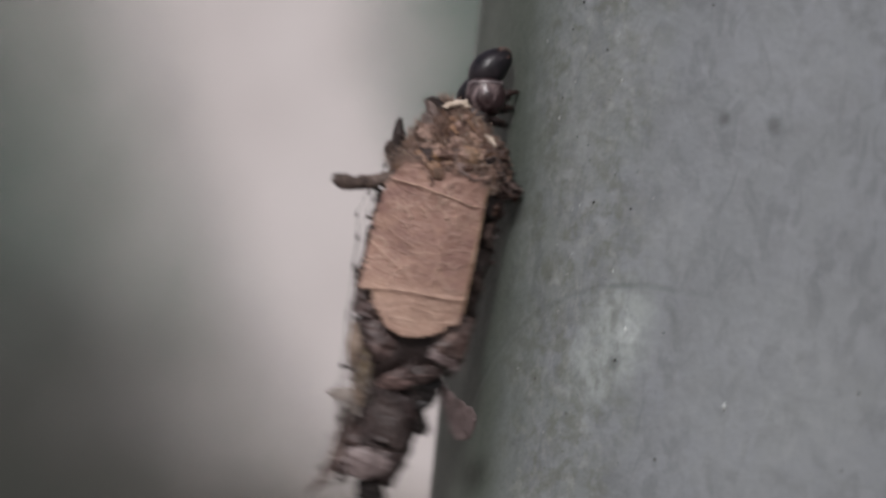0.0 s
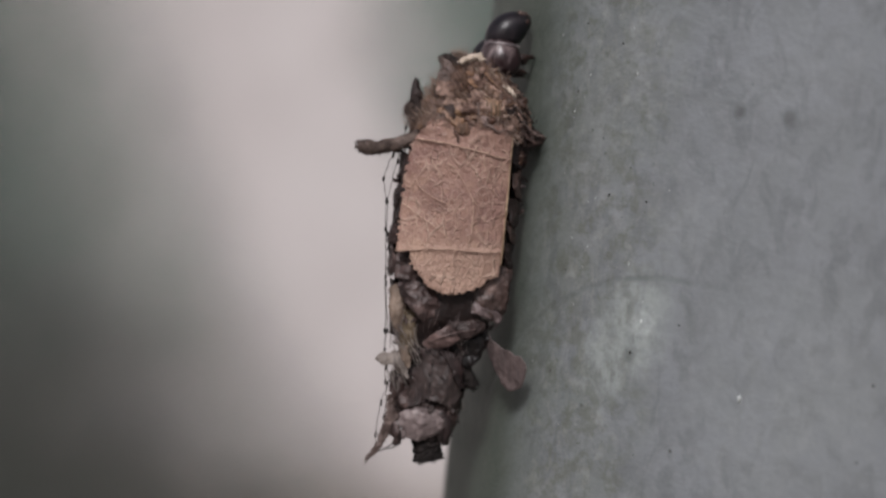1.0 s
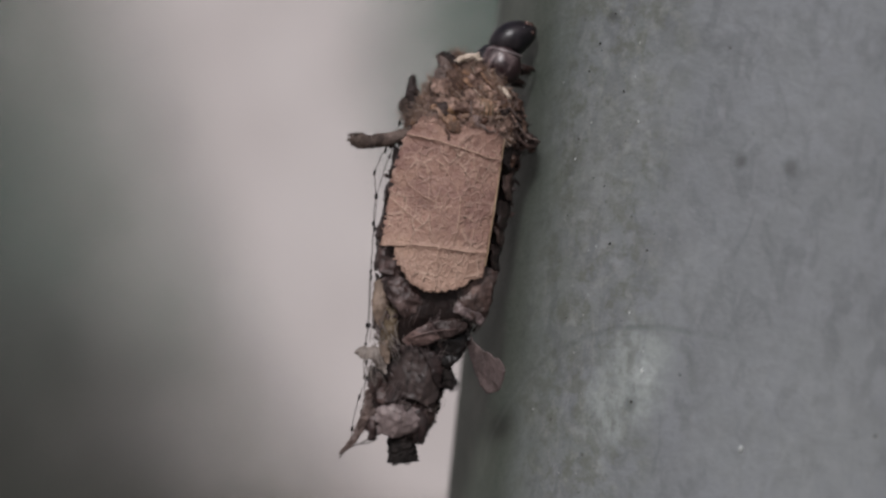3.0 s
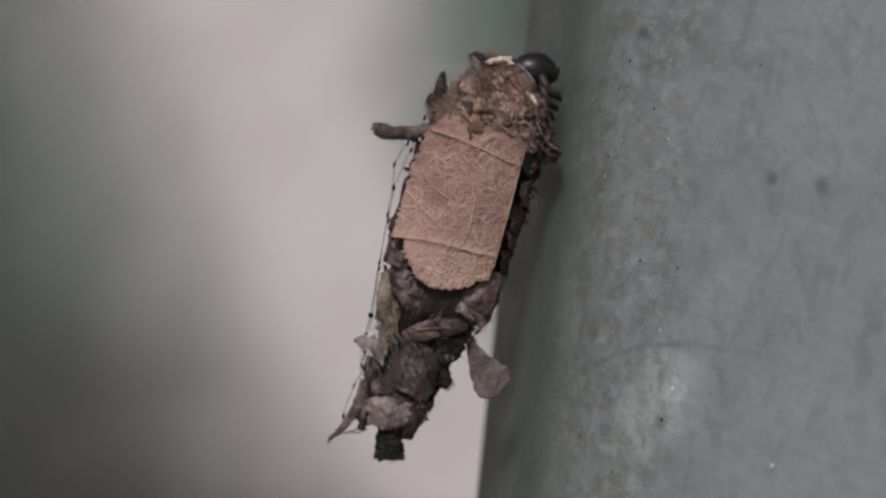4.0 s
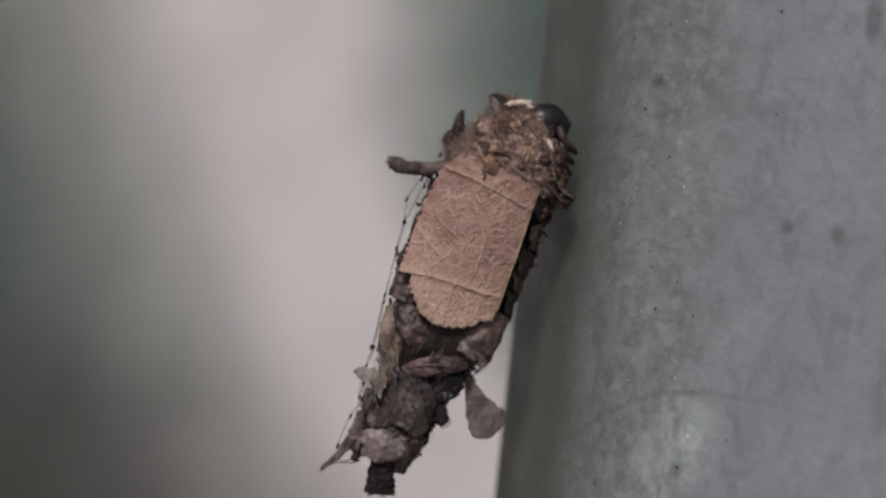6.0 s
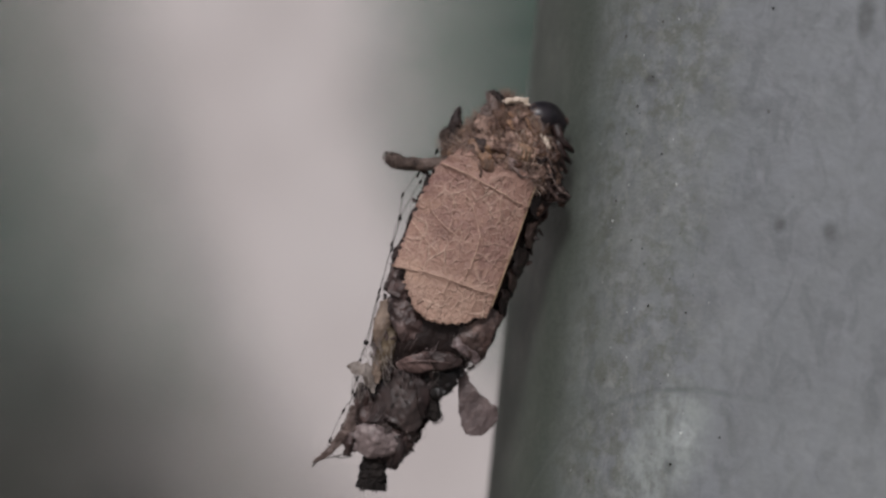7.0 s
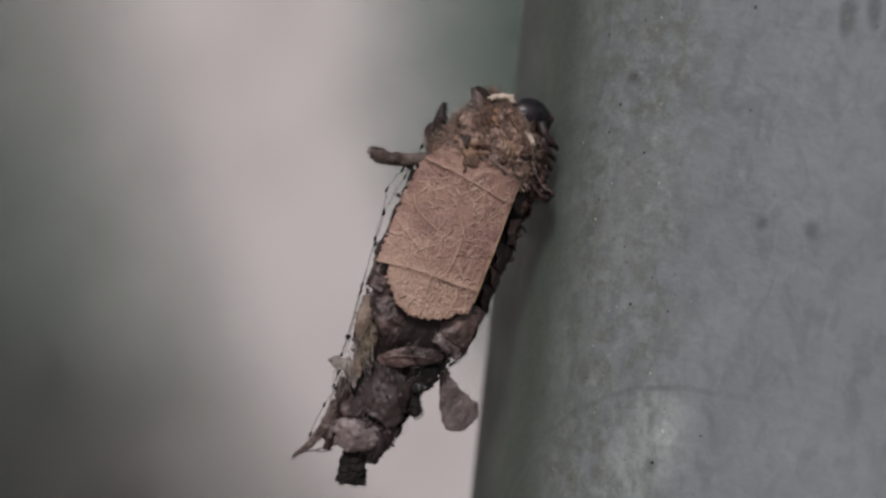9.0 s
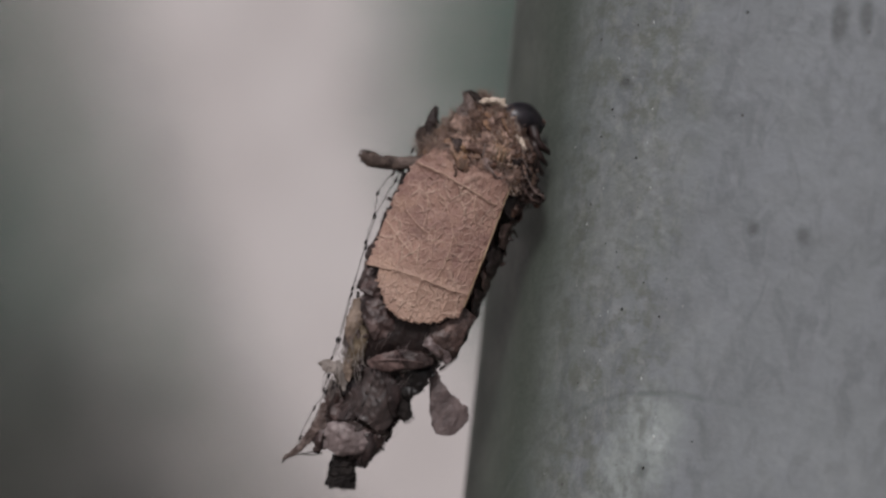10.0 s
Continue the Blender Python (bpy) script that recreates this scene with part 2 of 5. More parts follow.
def mouth_felt():
    """Matted silk, leaf fluff and frass: pinkish tan, ochre, grey and dark brown in soft blotches."""
    m = Nodes("matted_rusty_felt", 0.7, 0.3)
    coarse, mid, fine, hair = m.noise(0.30, 4, 0.6), m.noise(0.6, 4, 0.6), m.noise(1.7, 4, 0.6), m.noise(5.0, 3, 0.6, stretch=(1, 1, 0.4))
    col = m.mix(m.ramp(mid, 0.38, 0.62), (0.070, 0.038, 0.028), (0.35, 0.235, 0.188))
    col = m.mix(m.ramp(m.noise(0.42, 3, 0.5, distort=0.8), 0.50, 0.64, 0.0, 0.6), col, (0.24, 0.140, 0.070))
    col = m.mix(m.ramp(m.noise(0.5, 3, 0.5, distort=0.6, stretch=(1.3, 1, 0.8)), 0.55, 0.66, 0.0, 0.7), col, (0.22, 0.170, 0.165))
    col = m.mix(m.ramp(fine, 0.57, 0.70, 0.0, 0.7), col, (0.026, 0.015, 0.012))
    col = m.mix(m.ramp(coarse, 0.54, 0.66, 0.0, 0.85), col, (0.030, 0.015, 0.012))
    col = m.mix(m.ramp(hair, 0.60, 0.75, 0.0, 0.4), col, (0.40, 0.30, 0.25))
    m.colour(col)
    m.bump((mid, 0.2), (fine, 0.1), (hair, 0.05))
    return m.mat


def chitin(name, col_a, col_b, rough):
    m = Nodes(name, rough, 0.42)
    n = m.noise(0.9, 4, 0.6)
    m.colour(m.mix(m.ramp(n, 0.38, 0.66), col_a, col_b))
    m.bump((m.noise(4.0, 3), 0.012), (n, 0.05))
    return m.mat


def shield_stripes():
    """Brown thoracic plate with pale mottled bars along it."""
    m = Nodes("mottled_chitin", 0.32, 0.45)
    n = m.noise(0.6, 4, 0.6, stretch=(1, 1, 0.45), distort=1.0)
    col = m.mix(m.ramp(n, 0.46, 0.66), (0.022, 0.011, 0.012), (0.150, 0.112, 0.112))
    m.colour(col)
    m.bump((m.noise(3.0, 3), 0.02))
    return m.mat


def plaster():
    m = Nodes("pale_lime_plaster", 0.9, 0.2)
    a, b = m.noise(0.0025, 5), m.noise(0.09, 4)
    col = m.mix(m.ramp(a, 0.3, 0.7), (0.44, 0.406, 0.398), (0.515, 0.482, 0.474))
    m.colour(m.mix(m.ramp(b, 0.45, 0.75, 0, 0.3), col, (0.41, 0.38, 0.37)))
    m.bump((b, 1.5))
    return m.mat


def soil():
    m = Nodes("dry_garden_soil", 0.95, 0.1)
    a, b = m.noise(0.003, 5), m.noise(0.05, 5)
    col = m.mix(m.ramp(a, 0.35, 0.65), (0.31, 0.275, 0.255), (0.40, 0.362, 0.338))
    m.colour(m.mix(m.ramp(b, 0.4, 0.7, 0, 0.4), col, (0.24, 0.21, 0.19)))
    m.bump((b, 12.0))
    return m.mat


def foliage(name, a, b, low):
    """Leaves that differ one from another; the lower ones are drier and browner."""
    m = Nodes(name, 0.5, 0.3)
    sep = m.tree.nodes.new("ShaderNodeSeparateXYZ")
    m.put(sep.inputs[0], m.coord)
    height = m.math("ADD", sep.outputs[2], m.math("MULTIPLY", m.math("SUBTRACT", m.noise(0.004, 3), 0.5), 0.4))
    m.colour(m.mix(m.ramp(height, 1.30, 0.85), m.mix(m.island(), a, b), low))
    return m.mat


POST = post_paint()
LEAF = leaf_tan()
SILK = scrap("brown_silk_felt", (0.005, 0.003, 0.003), (0.020, 0.011, 0.009), (0.036, 0.021, 0.018), 0.55, 0.3)
DARK = scrap("dark_leaf_scrap", (0.0022, 0.0013, 0.0012), (0.011, 0.0055, 0.005), (0.092, 0.056, 0.053), 0.50, 0.42, silk=0.03, fine_mm=1.0, relief=0.4)
BROWN = scrap("brown_leaf_scrap", (0.005, 0.0028, 0.0024), (0.027, 0.0145, 0.0125), (0.155, 0.102, 0.093), 0.47, 0.35, silk=0.05, fine_mm=1.0)
ROSE = scrap("greyish_rose_leaf_scrap", (0.055, 0.038, 0.037), (0.145, 0.105, 0.102), (0.27, 0.215, 0.21), 0.46, 0.4, silk=0.1, vary=0.3)
UMBER = scrap("dark_rose_leaf_scrap", (0.016, 0.009, 0.0075), (0.072, 0.043, 0.036), (0.205, 0.140, 0.122), 0.45, 0.35, silk=0.08, vary=0.2)
FAN = scrap("grey_brown_leaf_scrap", (0.050, 0.037, 0.036), (0.112, 0.083, 0.080), (0.19, 0.148, 0.143), 0.5, 0.35, vary=0.1)
POD = scrap("slate_brown_leaf", (0.013, 0.0085, 0.008), (0.052, 0.035, 0.032), (0.150, 0.112, 0.105), 0.44, 0.5, silk=0.04, vary=0.1, fine_mm=1.2, relief=0.2)
HUSK = scrap("mauve_husk", (0.055, 0.034, 0.031), (0.150, 0.097, 0.088), (0.27, 0.19, 0.172), 0.48, 0.4, fibre=(0.25, 1, 1), silk=0.03, vary=0.1, relief=0.8)
WINE = scrap("wine_brown_leaf", (0.013, 0.006, 0.0052), (0.056, 0.031, 0.027), (0.175, 0.120, 0.110), 0.44, 0.5, silk=0.05, vary=0.3, fine_mm=1.6, relief=1.4)
OCHRE = scrap("ochre_leaf_shred", (0.062, 0.027, 0.014), (0.27, 0.150, 0.086), (0.45, 0.32, 0.235), 0.5, 0.4, vary=0.35, fine_mm=1.5, relief=1.3)
MAUVE = scrap("mauve_grey_shred", (0.055, 0.037, 0.032), (0.160, 0.115, 0.101), (0.28, 0.21, 0.185), 0.55, 0.4, vary=0.6, fine_mm=1.5, relief=1.3)
RUST = scrap("rusty_brown_shred", (0.014, 0.006, 0.0045), (0.078, 0.036, 0.023), (0.22, 0.130, 0.095), 0.55, 0.35, vary=0.6, fine_mm=1.5, relief=1.4)
PALE = scrap("pale_greyish_rose_leaf", (0.085, 0.062, 0.060), (0.205, 0.158, 0.153), (0.36, 0.30, 0.29), 0.48, 0.4, silk=0.04, vary=0.1, relief=0.8)
STRAW = scrap("straw_strip", (0.055, 0.038, 0.023), (0.13, 0.094, 0.058), (0.20, 0.155, 0.105), 0.5)
CHIP = scrap("rusty_bark_chip", (0.028, 0.016, 0.011), (0.155, 0.090, 0.062), (0.36, 0.24, 0.17), 0.7, 0.3)
RIM = scrap("straw_leaf_rim", (0.24, 0.16, 0.10), (0.40, 0.29, 0.19), (0.52, 0.40, 0.28), 0.6, 0.3, vary=0.1)
VEIN = scrap("pale_leaf_vein", (0.30, 0.195, 0.15), (0.42, 0.29, 0.225), (0.50, 0.36, 0.28), 0.6, 0.3, vary=0.15)
TAN = scrap("tan_leaf_shred", (0.13, 0.08, 0.06), (0.36, 0.24, 0.185), (0.50, 0.36, 0.285), 0.7, 0.25)
CHIP_DARK = scrap("dark_bark_chip", (0.009, 0.006, 0.006), (0.042, 0.026, 0.022), (0.10, 0.068, 0.060), 0.6, 0.35)
CLUMP = scrap("reddish_black_bark", (0.005, 0.003, 0.003), (0.020, 0.010, 0.008), (0.050, 0.030, 0.025), 0.65, 0.25)
TWIG = scrap("grey_brown_twig_bark", (0.026, 0.018, 0.015), (0.098, 0.070, 0.059), (0.18, 0.138, 0.12), 0.85, 0.2, vary=0.3)
BLACK = scrap("black_frass", (0.006, 0.005, 0.005), (0.02, 0.016, 0.014), (0.05, 0.04, 0.036), 0.85, 0.2)
FELT = mouth_felt()
FUZZ = scrap("pinkish_tan_fibre", (0.17, 0.112, 0.090), (0.38, 0.275, 0.23), (0.52, 0.42, 0.37), 0.8, 0.2)
CREAM = scrap("cream_silk", (0.42, 0.33, 0.25), (0.62, 0.52, 0.43), (0.78, 0.72, 0.65), 0.85, 0.2, vary=0.15)
FLECK = scrap("grey_white_lichen", (0.34, 0.36, 0.35), (0.48, 0.50, 0.49), (0.58, 0.60, 0.59), 0.9, 0.2)
PAPER = scrap("grey_papery_scrap", (0.12, 0.10, 0.088), (0.24, 0.205, 0.182), (0.36, 0.32, 0.29), 0.6, 0.4)
BUFF = scrap("buff_papery_scrap", (0.09, 0.062, 0.046), (0.25, 0.185, 0.143), (0.38, 0.30, 0.24), 0.6, 0.35, vary=0.2)
THREAD = scrap("grey_silk_thread", (0.06, 0.055, 0.05), (0.14, 0.13, 0.12), (0.26, 0.25, 0.24), 0.5, 0.4)
HEAD = chitin("black_chitin", (0.006, 0.005, 0.007), (0.016, 0.012, 0.015), 0.36)
SHIELD = shield_stripes()
RIMPLATE = chitin("pale_grey_chitin", (0.10, 0.082, 0.085), (0.25, 0.215, 0.215), 0.32)
LEG = chitin("dark_red_chitin", (0.008, 0.005, 0.005), (0.024, 0.011, 0.009), 0.55)
JAW = chitin("rust_chitin", (0.035, 0.014, 0.011), (0.16, 0.095, 0.075), 0.35)
PLASTER, SOIL = plaster(), soil()
SHRUB = foliage("dull_dark_green_foliage", (0.051, 0.104, 0.076), (0.074, 0.136, 0.103), (0.096, 0.102, 0.089))
HANGING = foliage("grey_green_foliage", (0.052, 0.122, 0.092), (0.086, 0.170, 0.132), (0.11, 0.14, 0.115))
WOOD = scrap("shrub_bark", (0.05, 0.04, 0.03), (0.12, 0.10, 0.08), (0.18, 0.15, 0.12), 0.9)


# ---- building helpers; meshes are drawn in millimetres ----
def mesh_of(name, bm, material, smooth=True, scale=MM):
    bmesh.ops.scale(bm, vec=(scale,) * 3, verts=bm.verts)
    bmesh.ops.recalc_face_normals(bm, faces=bm.faces)
    for f in bm.faces:
        f.smooth = smooth
    me = bpy.data.meshes.new(name)
    bm.to_mesh(me)
    bm.free()
    me.materials.append(material)
    return me


def part(name, bm, material, parent, label="", smooth=True):
    ob = new(name, mesh_of(name, bm, material, smooth))
    ob.parent = parent
    return tagged(ob, label)


def thicken(bm, amount, front=None):
    """Give an open sheet a back and rims; front tells which way it faces."""
    faces, rims = list(bm.faces), [e for e in bm.edges if e.is_boundary]
    bmesh.ops.recalc_face_normals(bm, faces=faces)
    if front and sum((f.normal for f in faces), Vector()).dot(Vector(front)) < 0:
        bmesh.ops.reverse_faces(bm, faces=faces)
    bm.normal_update()
    back = {v: bm.verts.new(v.co - v.normal * amount) for v in list(bm.verts)}
    for f in faces:
        bm.faces.new([back[v] for v in reversed(f.verts)])
    for e in rims:
        a, b = e.verts
        bm.faces.new((a, b, back[b], back[a]))


def tube(bm, pts, radii, seg=8, rough=0.0, cap=True):
    """A bent tapering rod along the points."""
    rings = []
    for i, p in enumerate(pts):
        p = Vector(p)
        d = (Vector(pts[min(i + 1, len(pts) - 1)]) - Vector(pts[max(i - 1, 0)])).normalized()
        side = d.cross(Vector((0.31, 0.9, 0.27))).normalized()
        other = d.cross(side)
        ring = []
        for k in range(seg):
            a = 2 * math.pi * k / seg
            r = radii[i] * (1 + rough * (random.random() - 0.5))
            ring.append(bm.verts.new(p + side * math.cos(a) * r + other * math.sin(a) * r))
        rings.append(ring)
    for a, b in zip(rings, rings[1:]):
        for k in range(seg):
            bm.faces.new((a[k], a[(k + 1) % seg], b[(k + 1) % seg], b[k]))
    if cap:
        bm.faces.new(rings[0][::-1])
        bm.faces.new(rings[-1])


def bow(points, steps):
    """A smooth line through the points."""
    p = [Vector(q) for q in points]
    p = [p[0] * 2 - p[1]] + p + [p[-1] * 2 - p[-2]]
    out = []
    for i in range(1, len(p) - 2):
        for k in range(steps):
            t = k / steps
            out.append(0.5 * (2 * p[i] + (p[i + 1] - p[i - 1]) * t + (2 * p[i - 1] - 5 * p[i] + 4 * p[i + 1] - p[i + 2]) * t * t
                              + (3 * p[i] - p[i - 1] - 3 * p[i + 1] + p[i + 2]) * t ** 3))
    return out + [p[-2]]


def lump(bm, centre, radii, turn=(0, 0, 0), rough=0.0, freq=1.0, seg=20, rings=14, seed=0):
    """An uneven rounded body."""
    m = Matrix.Translation(centre) @ Euler([radians(a) for a in turn]).to_matrix().to_4x4()
    made = bmesh.ops.create_uvsphere(bm, u_segments=seg, v_segments=rings, radius=1.0)["verts"]
    for v in made:
        n = v.co.normalized()
        k = 1 + rough * noise.noise(n * freq + Vector((seed * 7.3, seed * 3.1, seed)))
        v.co = m @ Vector((n.x * radii[0] * k, n.y * radii[1] * k, n.z * radii[2] * k))
    return made


def chip(bm, at, along, length, width, thick, twist=0.0, seed=0):
    """A splinter of bark: a bent six-sided sliver with broken ends."""
    rnd = random.Random(seed)
    along = Vector(along).normalized()
    side = along.cross(Vector((math.sin(twist), math.cos(twist), 0.3))).normalized()
    out = along.cross(side)
    bend = (rnd.random() - 0.5) * 0.5 * length
    rings = []
    for i, t in enumerate((0.0, 0.35, 0.7, 1.0)):
        w = width * (0.75, 1.0, 0.85, 0.35)[i] * rnd.uniform(0.75, 1.2)
        h = thick * (0.8, 1.0, 0.9, 0.5)[i]
        c = Vector(at) + along * length * (t + rnd.uniform(-0.06, 0.06)) + out * bend * t * t
        rings.append([bm.verts.new(c + side * w * math.cos(a) * 0.5 + out * h * math.sin(a) * 0.5 + along * rnd.uniform(-0.08, 0.08) * length)
                      for a in (0.2, 1.3, 2.4, 3.4, 4.4, 5.5)])
    for a, b in zip(rings, rings[1:]):
        for k in range(6):
            bm.faces.new((a[k], a[(k + 1) % 6], b[(k + 1) % 6], b[k]))
    bm.faces.new(rings[0][::-1])
    bm.faces.new(rings[-1])


# ---- the setting: ground, garden wall, post ----
def ground_sheet():
    bm = bmesh.new()
    bmesh.ops.create_grid(bm, x_segments=40, y_segments=40, size=400000)
    for v in bm.verts:
        v.co.z = -2 + 60 * noise.noise(v.co * 0.00004) if v.co.length > 30000 else 0.0
    return tagged(new("ground", mesh_of("ground", bm, SOIL)), "bare pale brown garden soil", "ground", kind="structure")


def garden_wall():
    bm = bmesh.new()
    bmesh.ops.create_cube(bm, size=1.0)
    for v in bm.verts:
        v.co = Vector((v.co.x * 36000, v.co.y * 300, (v.co.z + 0.5) * 6500))
    bmesh.ops.bevel(bm, geom=list(bm.edges), offset=12, segments=2, affect="EDGES")
    ob = new("wall_garden", mesh_of("wall_garden", bm, PLASTER, False))
    ob.location = (0, 9.5, 0)
    return tagged(ob, "pale plastered garden wall behind the shrubs", "wall", kind="structure")


def steel_post():
    """A round post of 60 mm, its painted skin slightly uneven."""
    bm = bmesh.new()
    seg, rows = 160, []
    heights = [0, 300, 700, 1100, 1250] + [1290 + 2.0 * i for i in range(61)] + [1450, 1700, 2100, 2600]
    for z in heights:
        ring = []
        for k in range(seg):
            a = 2 * math.pi * k / seg
            d = Vector((math.cos(a), math.sin(a), 0))
            r = 30 + 0.05 * noise.noise(Vector((d.x * 3, d.y * 3, z * 0.05)))
            ring.append(bm.verts.new((d.x * r, d.y * r, z)))
        rows.append(ring)
    for a, b in zip(rows, rows[1:]):
        for k in range(seg):
            bm.faces.new((a[k], a[(k + 1) % seg], b[(k + 1) % seg], b[k]))
    bm.faces.new(rows[-1])
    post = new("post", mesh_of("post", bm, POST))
    tagged(post, "round steel post with weathered grey-green paint", "post")
    return post


def on_post(u, v, out=0.0):
    """A place on the post's skin: millimetres round it and up it."""
    a = u / 30
    return Vector((-(30 + out) * math.cos(a), -(30 + out) * math.sin(a), BASE_Z * 1000 + v + 0.24))


def post_specks(post):
    """Grains of dirt and pale lichen stuck to the paint."""
    dirt = ((25.55, -2.76, 0.13), (29.0, -2.99, 0.10), (25.37, 9.1, 0.10), (22.47, 12.8, 0.12), (24.2, 19.5, 0.10), (33.6, 20.7, 0.12),
            (29.0, -14.66, 0.13), (24.4, 1.63, 0.08), (23.75, 15.15, 0.09), (27.3, -0.5, 0.07), (21.55, 10.6, 0.09), (32.8, -12.1, 0.10))
    for u, v, r in dirt:
        bm = bmesh.new()
        r *= 0.8
        lump(bm, on_post(u, v, r * 0.2), (r, r, r * 1.2), rough=0.5, freq=1.5, seg=8, rings=6, seed=u)
        part("dirt_grain", bm, BLACK, post, "black grain of dirt")
    for u, v, r in ((25.7, 19.7, 0.07), (27.0, 6.8, 0.08), (28.0, -7.9, 0.07), (38.06, -17.05, 0.16), (21.0, 3.6, 0.07), (29.6, -12.2, 0.10)):
        bm = bmesh.new()
        lump(bm, on_post(u, v, 0.0), (r, r, r * 1.6), rough=0.5, freq=1.5, seg=8, rings=6, seed=u)
        part("lichen_fleck", bm, FLECK, post, "whitish lichen fleck")


def post_grit(post):
    """Fine grit in the weathered strip of the paint."""
    rnd = random.Random(31)
    for name, mat, count, size, label in (("dark_grit", BLACK, 46, 0.030, "fine dark grit"), ("pale_grit", FLECK, 34, 0.030, "fine pale lichen grit")):
        bm = bmesh.new()
        for k in range(count):
            u, v = rnd.gauss(25.5, 3.0), rnd.uniform(-24, 26)
            r = size * rnd.uniform(0.6, 1.7)
            lump(bm, on_post(u, v, 0.0), (r, r, r * rnd.uniform(0.8, 2.2)), rough=0.5, freq=1.5, seg=6, rings=5, seed=k)
        tagged(part(name, bm, mat, post, label), kind="stuff")


# ---- shrubs, far out of focus ----
def shrub(name, label, material, count, place, trunk, size):
    """Stems and a crown of loose leaves; place(u, v, rnd) gives a leaf's spot in metres."""
    rnd = random.Random(len(name) + count)
    thing = tagged(new(name), label, "shrub")
    for pts in trunk:
        bm = bmesh.new()
        line = bow([Vector(p) * 1000 for p in pts], 6)
        tube(bm, line, [16 - 11 * i / len(line) for i in range(len(line))], 8, 0.2)
        part("stem", bm, WOOD, thing)
    verts, faces = [], []
    turns = [Euler((rnd.uniform(0, 6.3), rnd.uniform(0, 6.3), rnd.uniform(0, 6.3))).to_matrix() for i in range(97)]
    for i in range(count):
        c = Vector(place(i * 0.7548776662 % 1, i * 0.5698402909 % 1, rnd))
        e = turns[i % 97]
        l, w = size * rnd.uniform(0.7, 1.3), size * 0.36 * rnd.uniform(0.8, 1.2)
        n = len(verts)
        for x, y, z in ((0, -l, 0), (w, -0.2 * l, 0.12 * l), (0, l, 0), (-w, -0.2 * l, 0.12 * l), (0, -0.1 * l, -0.06 * l)):
            verts.append(c + e @ Vector((x, y, z)))
        faces += [(n, n + 1, n + 4), (n + 1, n + 2, n + 4), (n + 2, n + 3, n + 4), (n + 3, n, n + 4)]
    me = bpy.data.meshes.new("crown")
    me.from_pydata(verts, [], faces)
    me.materials.append(material)
    crown = new("crown", me)
    crown.parent = thing
    return thing


def within(rnd, centre, radii):
    """A place in an uneven rounded crown."""
    while True:
        p = Vector((rnd.uniform(-1, 1), rnd.uniform(-1, 1), rnd.uniform(-1, 1)))
        if p.length < 0.85 + 0.35 * noise.noise(p.normalized() * 2.2):
            return [c + q * r for c, q, r in zip(centre, p, radii)]


def spot_dark(u, v, rnd):
    """Thins out towards a slanting edge; the far side is a full rounded crown down to the ground."""
    if rnd.random() < 0.22:
        return within(rnd, (-2.05, 4.65, 1.15), (0.9, 0.7, 1.25))
    z = -0.8 + 1.65 * v ** 1.1
    edge = np.interp(z, (-0.8, -0.44, -0.06, 0.37, 0.85), (0.08, -0.17, -0.42, -0.61, -0.82))
    wide = np.interp(z, (-0.8, -0.3, 0.1, 0.5), (0.80, 0.78, 0.80, 0.85))
    x = edge - wide * math.sqrt(u / 0.42) if u < 0.42 else edge - wide - (u - 0.42) / 0.58 * 0.5
    z *= 1 + 0.08 * noise.noise(Vector((x * 3.1, 0.4, 0)))
    return x + rnd.gauss(0, 0.004), 4.0 + rnd.gauss(0, 0.16), BASE_Z + z + rnd.gauss(0, 0.004)


def spot_hanging(u, v, rnd):
    if rnd.random() < 0.35:
        return within(rnd, (1.15, 4.75, 1.45), (0.75, 0.6, 1.15))
    z = -0.30 + 1.15 * v
    edge = -0.27 - 0.10 * z + 0.5 * max(0.0, 0.25 - z)
    x = edge + 0.5 * math.sqrt(u / 0.4) if u < 0.4 else edge + 0.5 + (u - 0.4) / 0.6 * 0.4
    return x + rnd.gauss(0, 0.004), 4.6 + rnd.gauss(0, 0.2), BASE_Z + z + rnd.gauss(0, 0.004)


# ---- the case of the bagworm, hanging from its mouth at the local origin ----
PROFILE = ((0.9, -1.9, 0.9), (0.0, -2.4, 1.4), (-2.0, -3.5, 2.7), (-5.0, -5.2, 3.9), (-8.0, -5.7, 3.7), (-12.0, -5.6, 3.8), (-15.0, -5.4, 3.9),
           (-17.0, -5.1, 3.8), (-19.0, -4.5, 3.4), (-21.0, -3.9, 2.4), (-23.0, -3.2, 1.7), (-25.4, -3.1, 1.6), (-27.5, -3.0, 1.3),
           (-29.6, -2.2, 0.5))


def hull(z):
    """Centre, half width and half depth of the case at height z."""
    zs = [-p[0] for p in PROFILE]
    left = np.interp(-z, zs, [p[1] for p in PROFILE])
    right = np.interp(-z, zs, [p[2] for p in PROFILE])
    wide = (right - left) / 2
    return (left + right) / 2, wide, min(wide * 0.86, 3.5)


def mouth(x):
    """Upper rim of the case, lower on the side next to the post."""
    return float(np.interp(x, (-5, -2.6, -1.2, -0.3, 0.6, 2.0, 4.5), (-1.2, 0.1, 0.6, -0.4, -1.3, -2.0, -3.5)))


def skin(theta, z, out=0.0):
    """A place on the case; theta 0 is its front, positive towards the post."""
    c, a, b = hull(z)
    return Vector((c + (a + out) * math.sin(theta), -(b + out) * math.cos(theta), z))


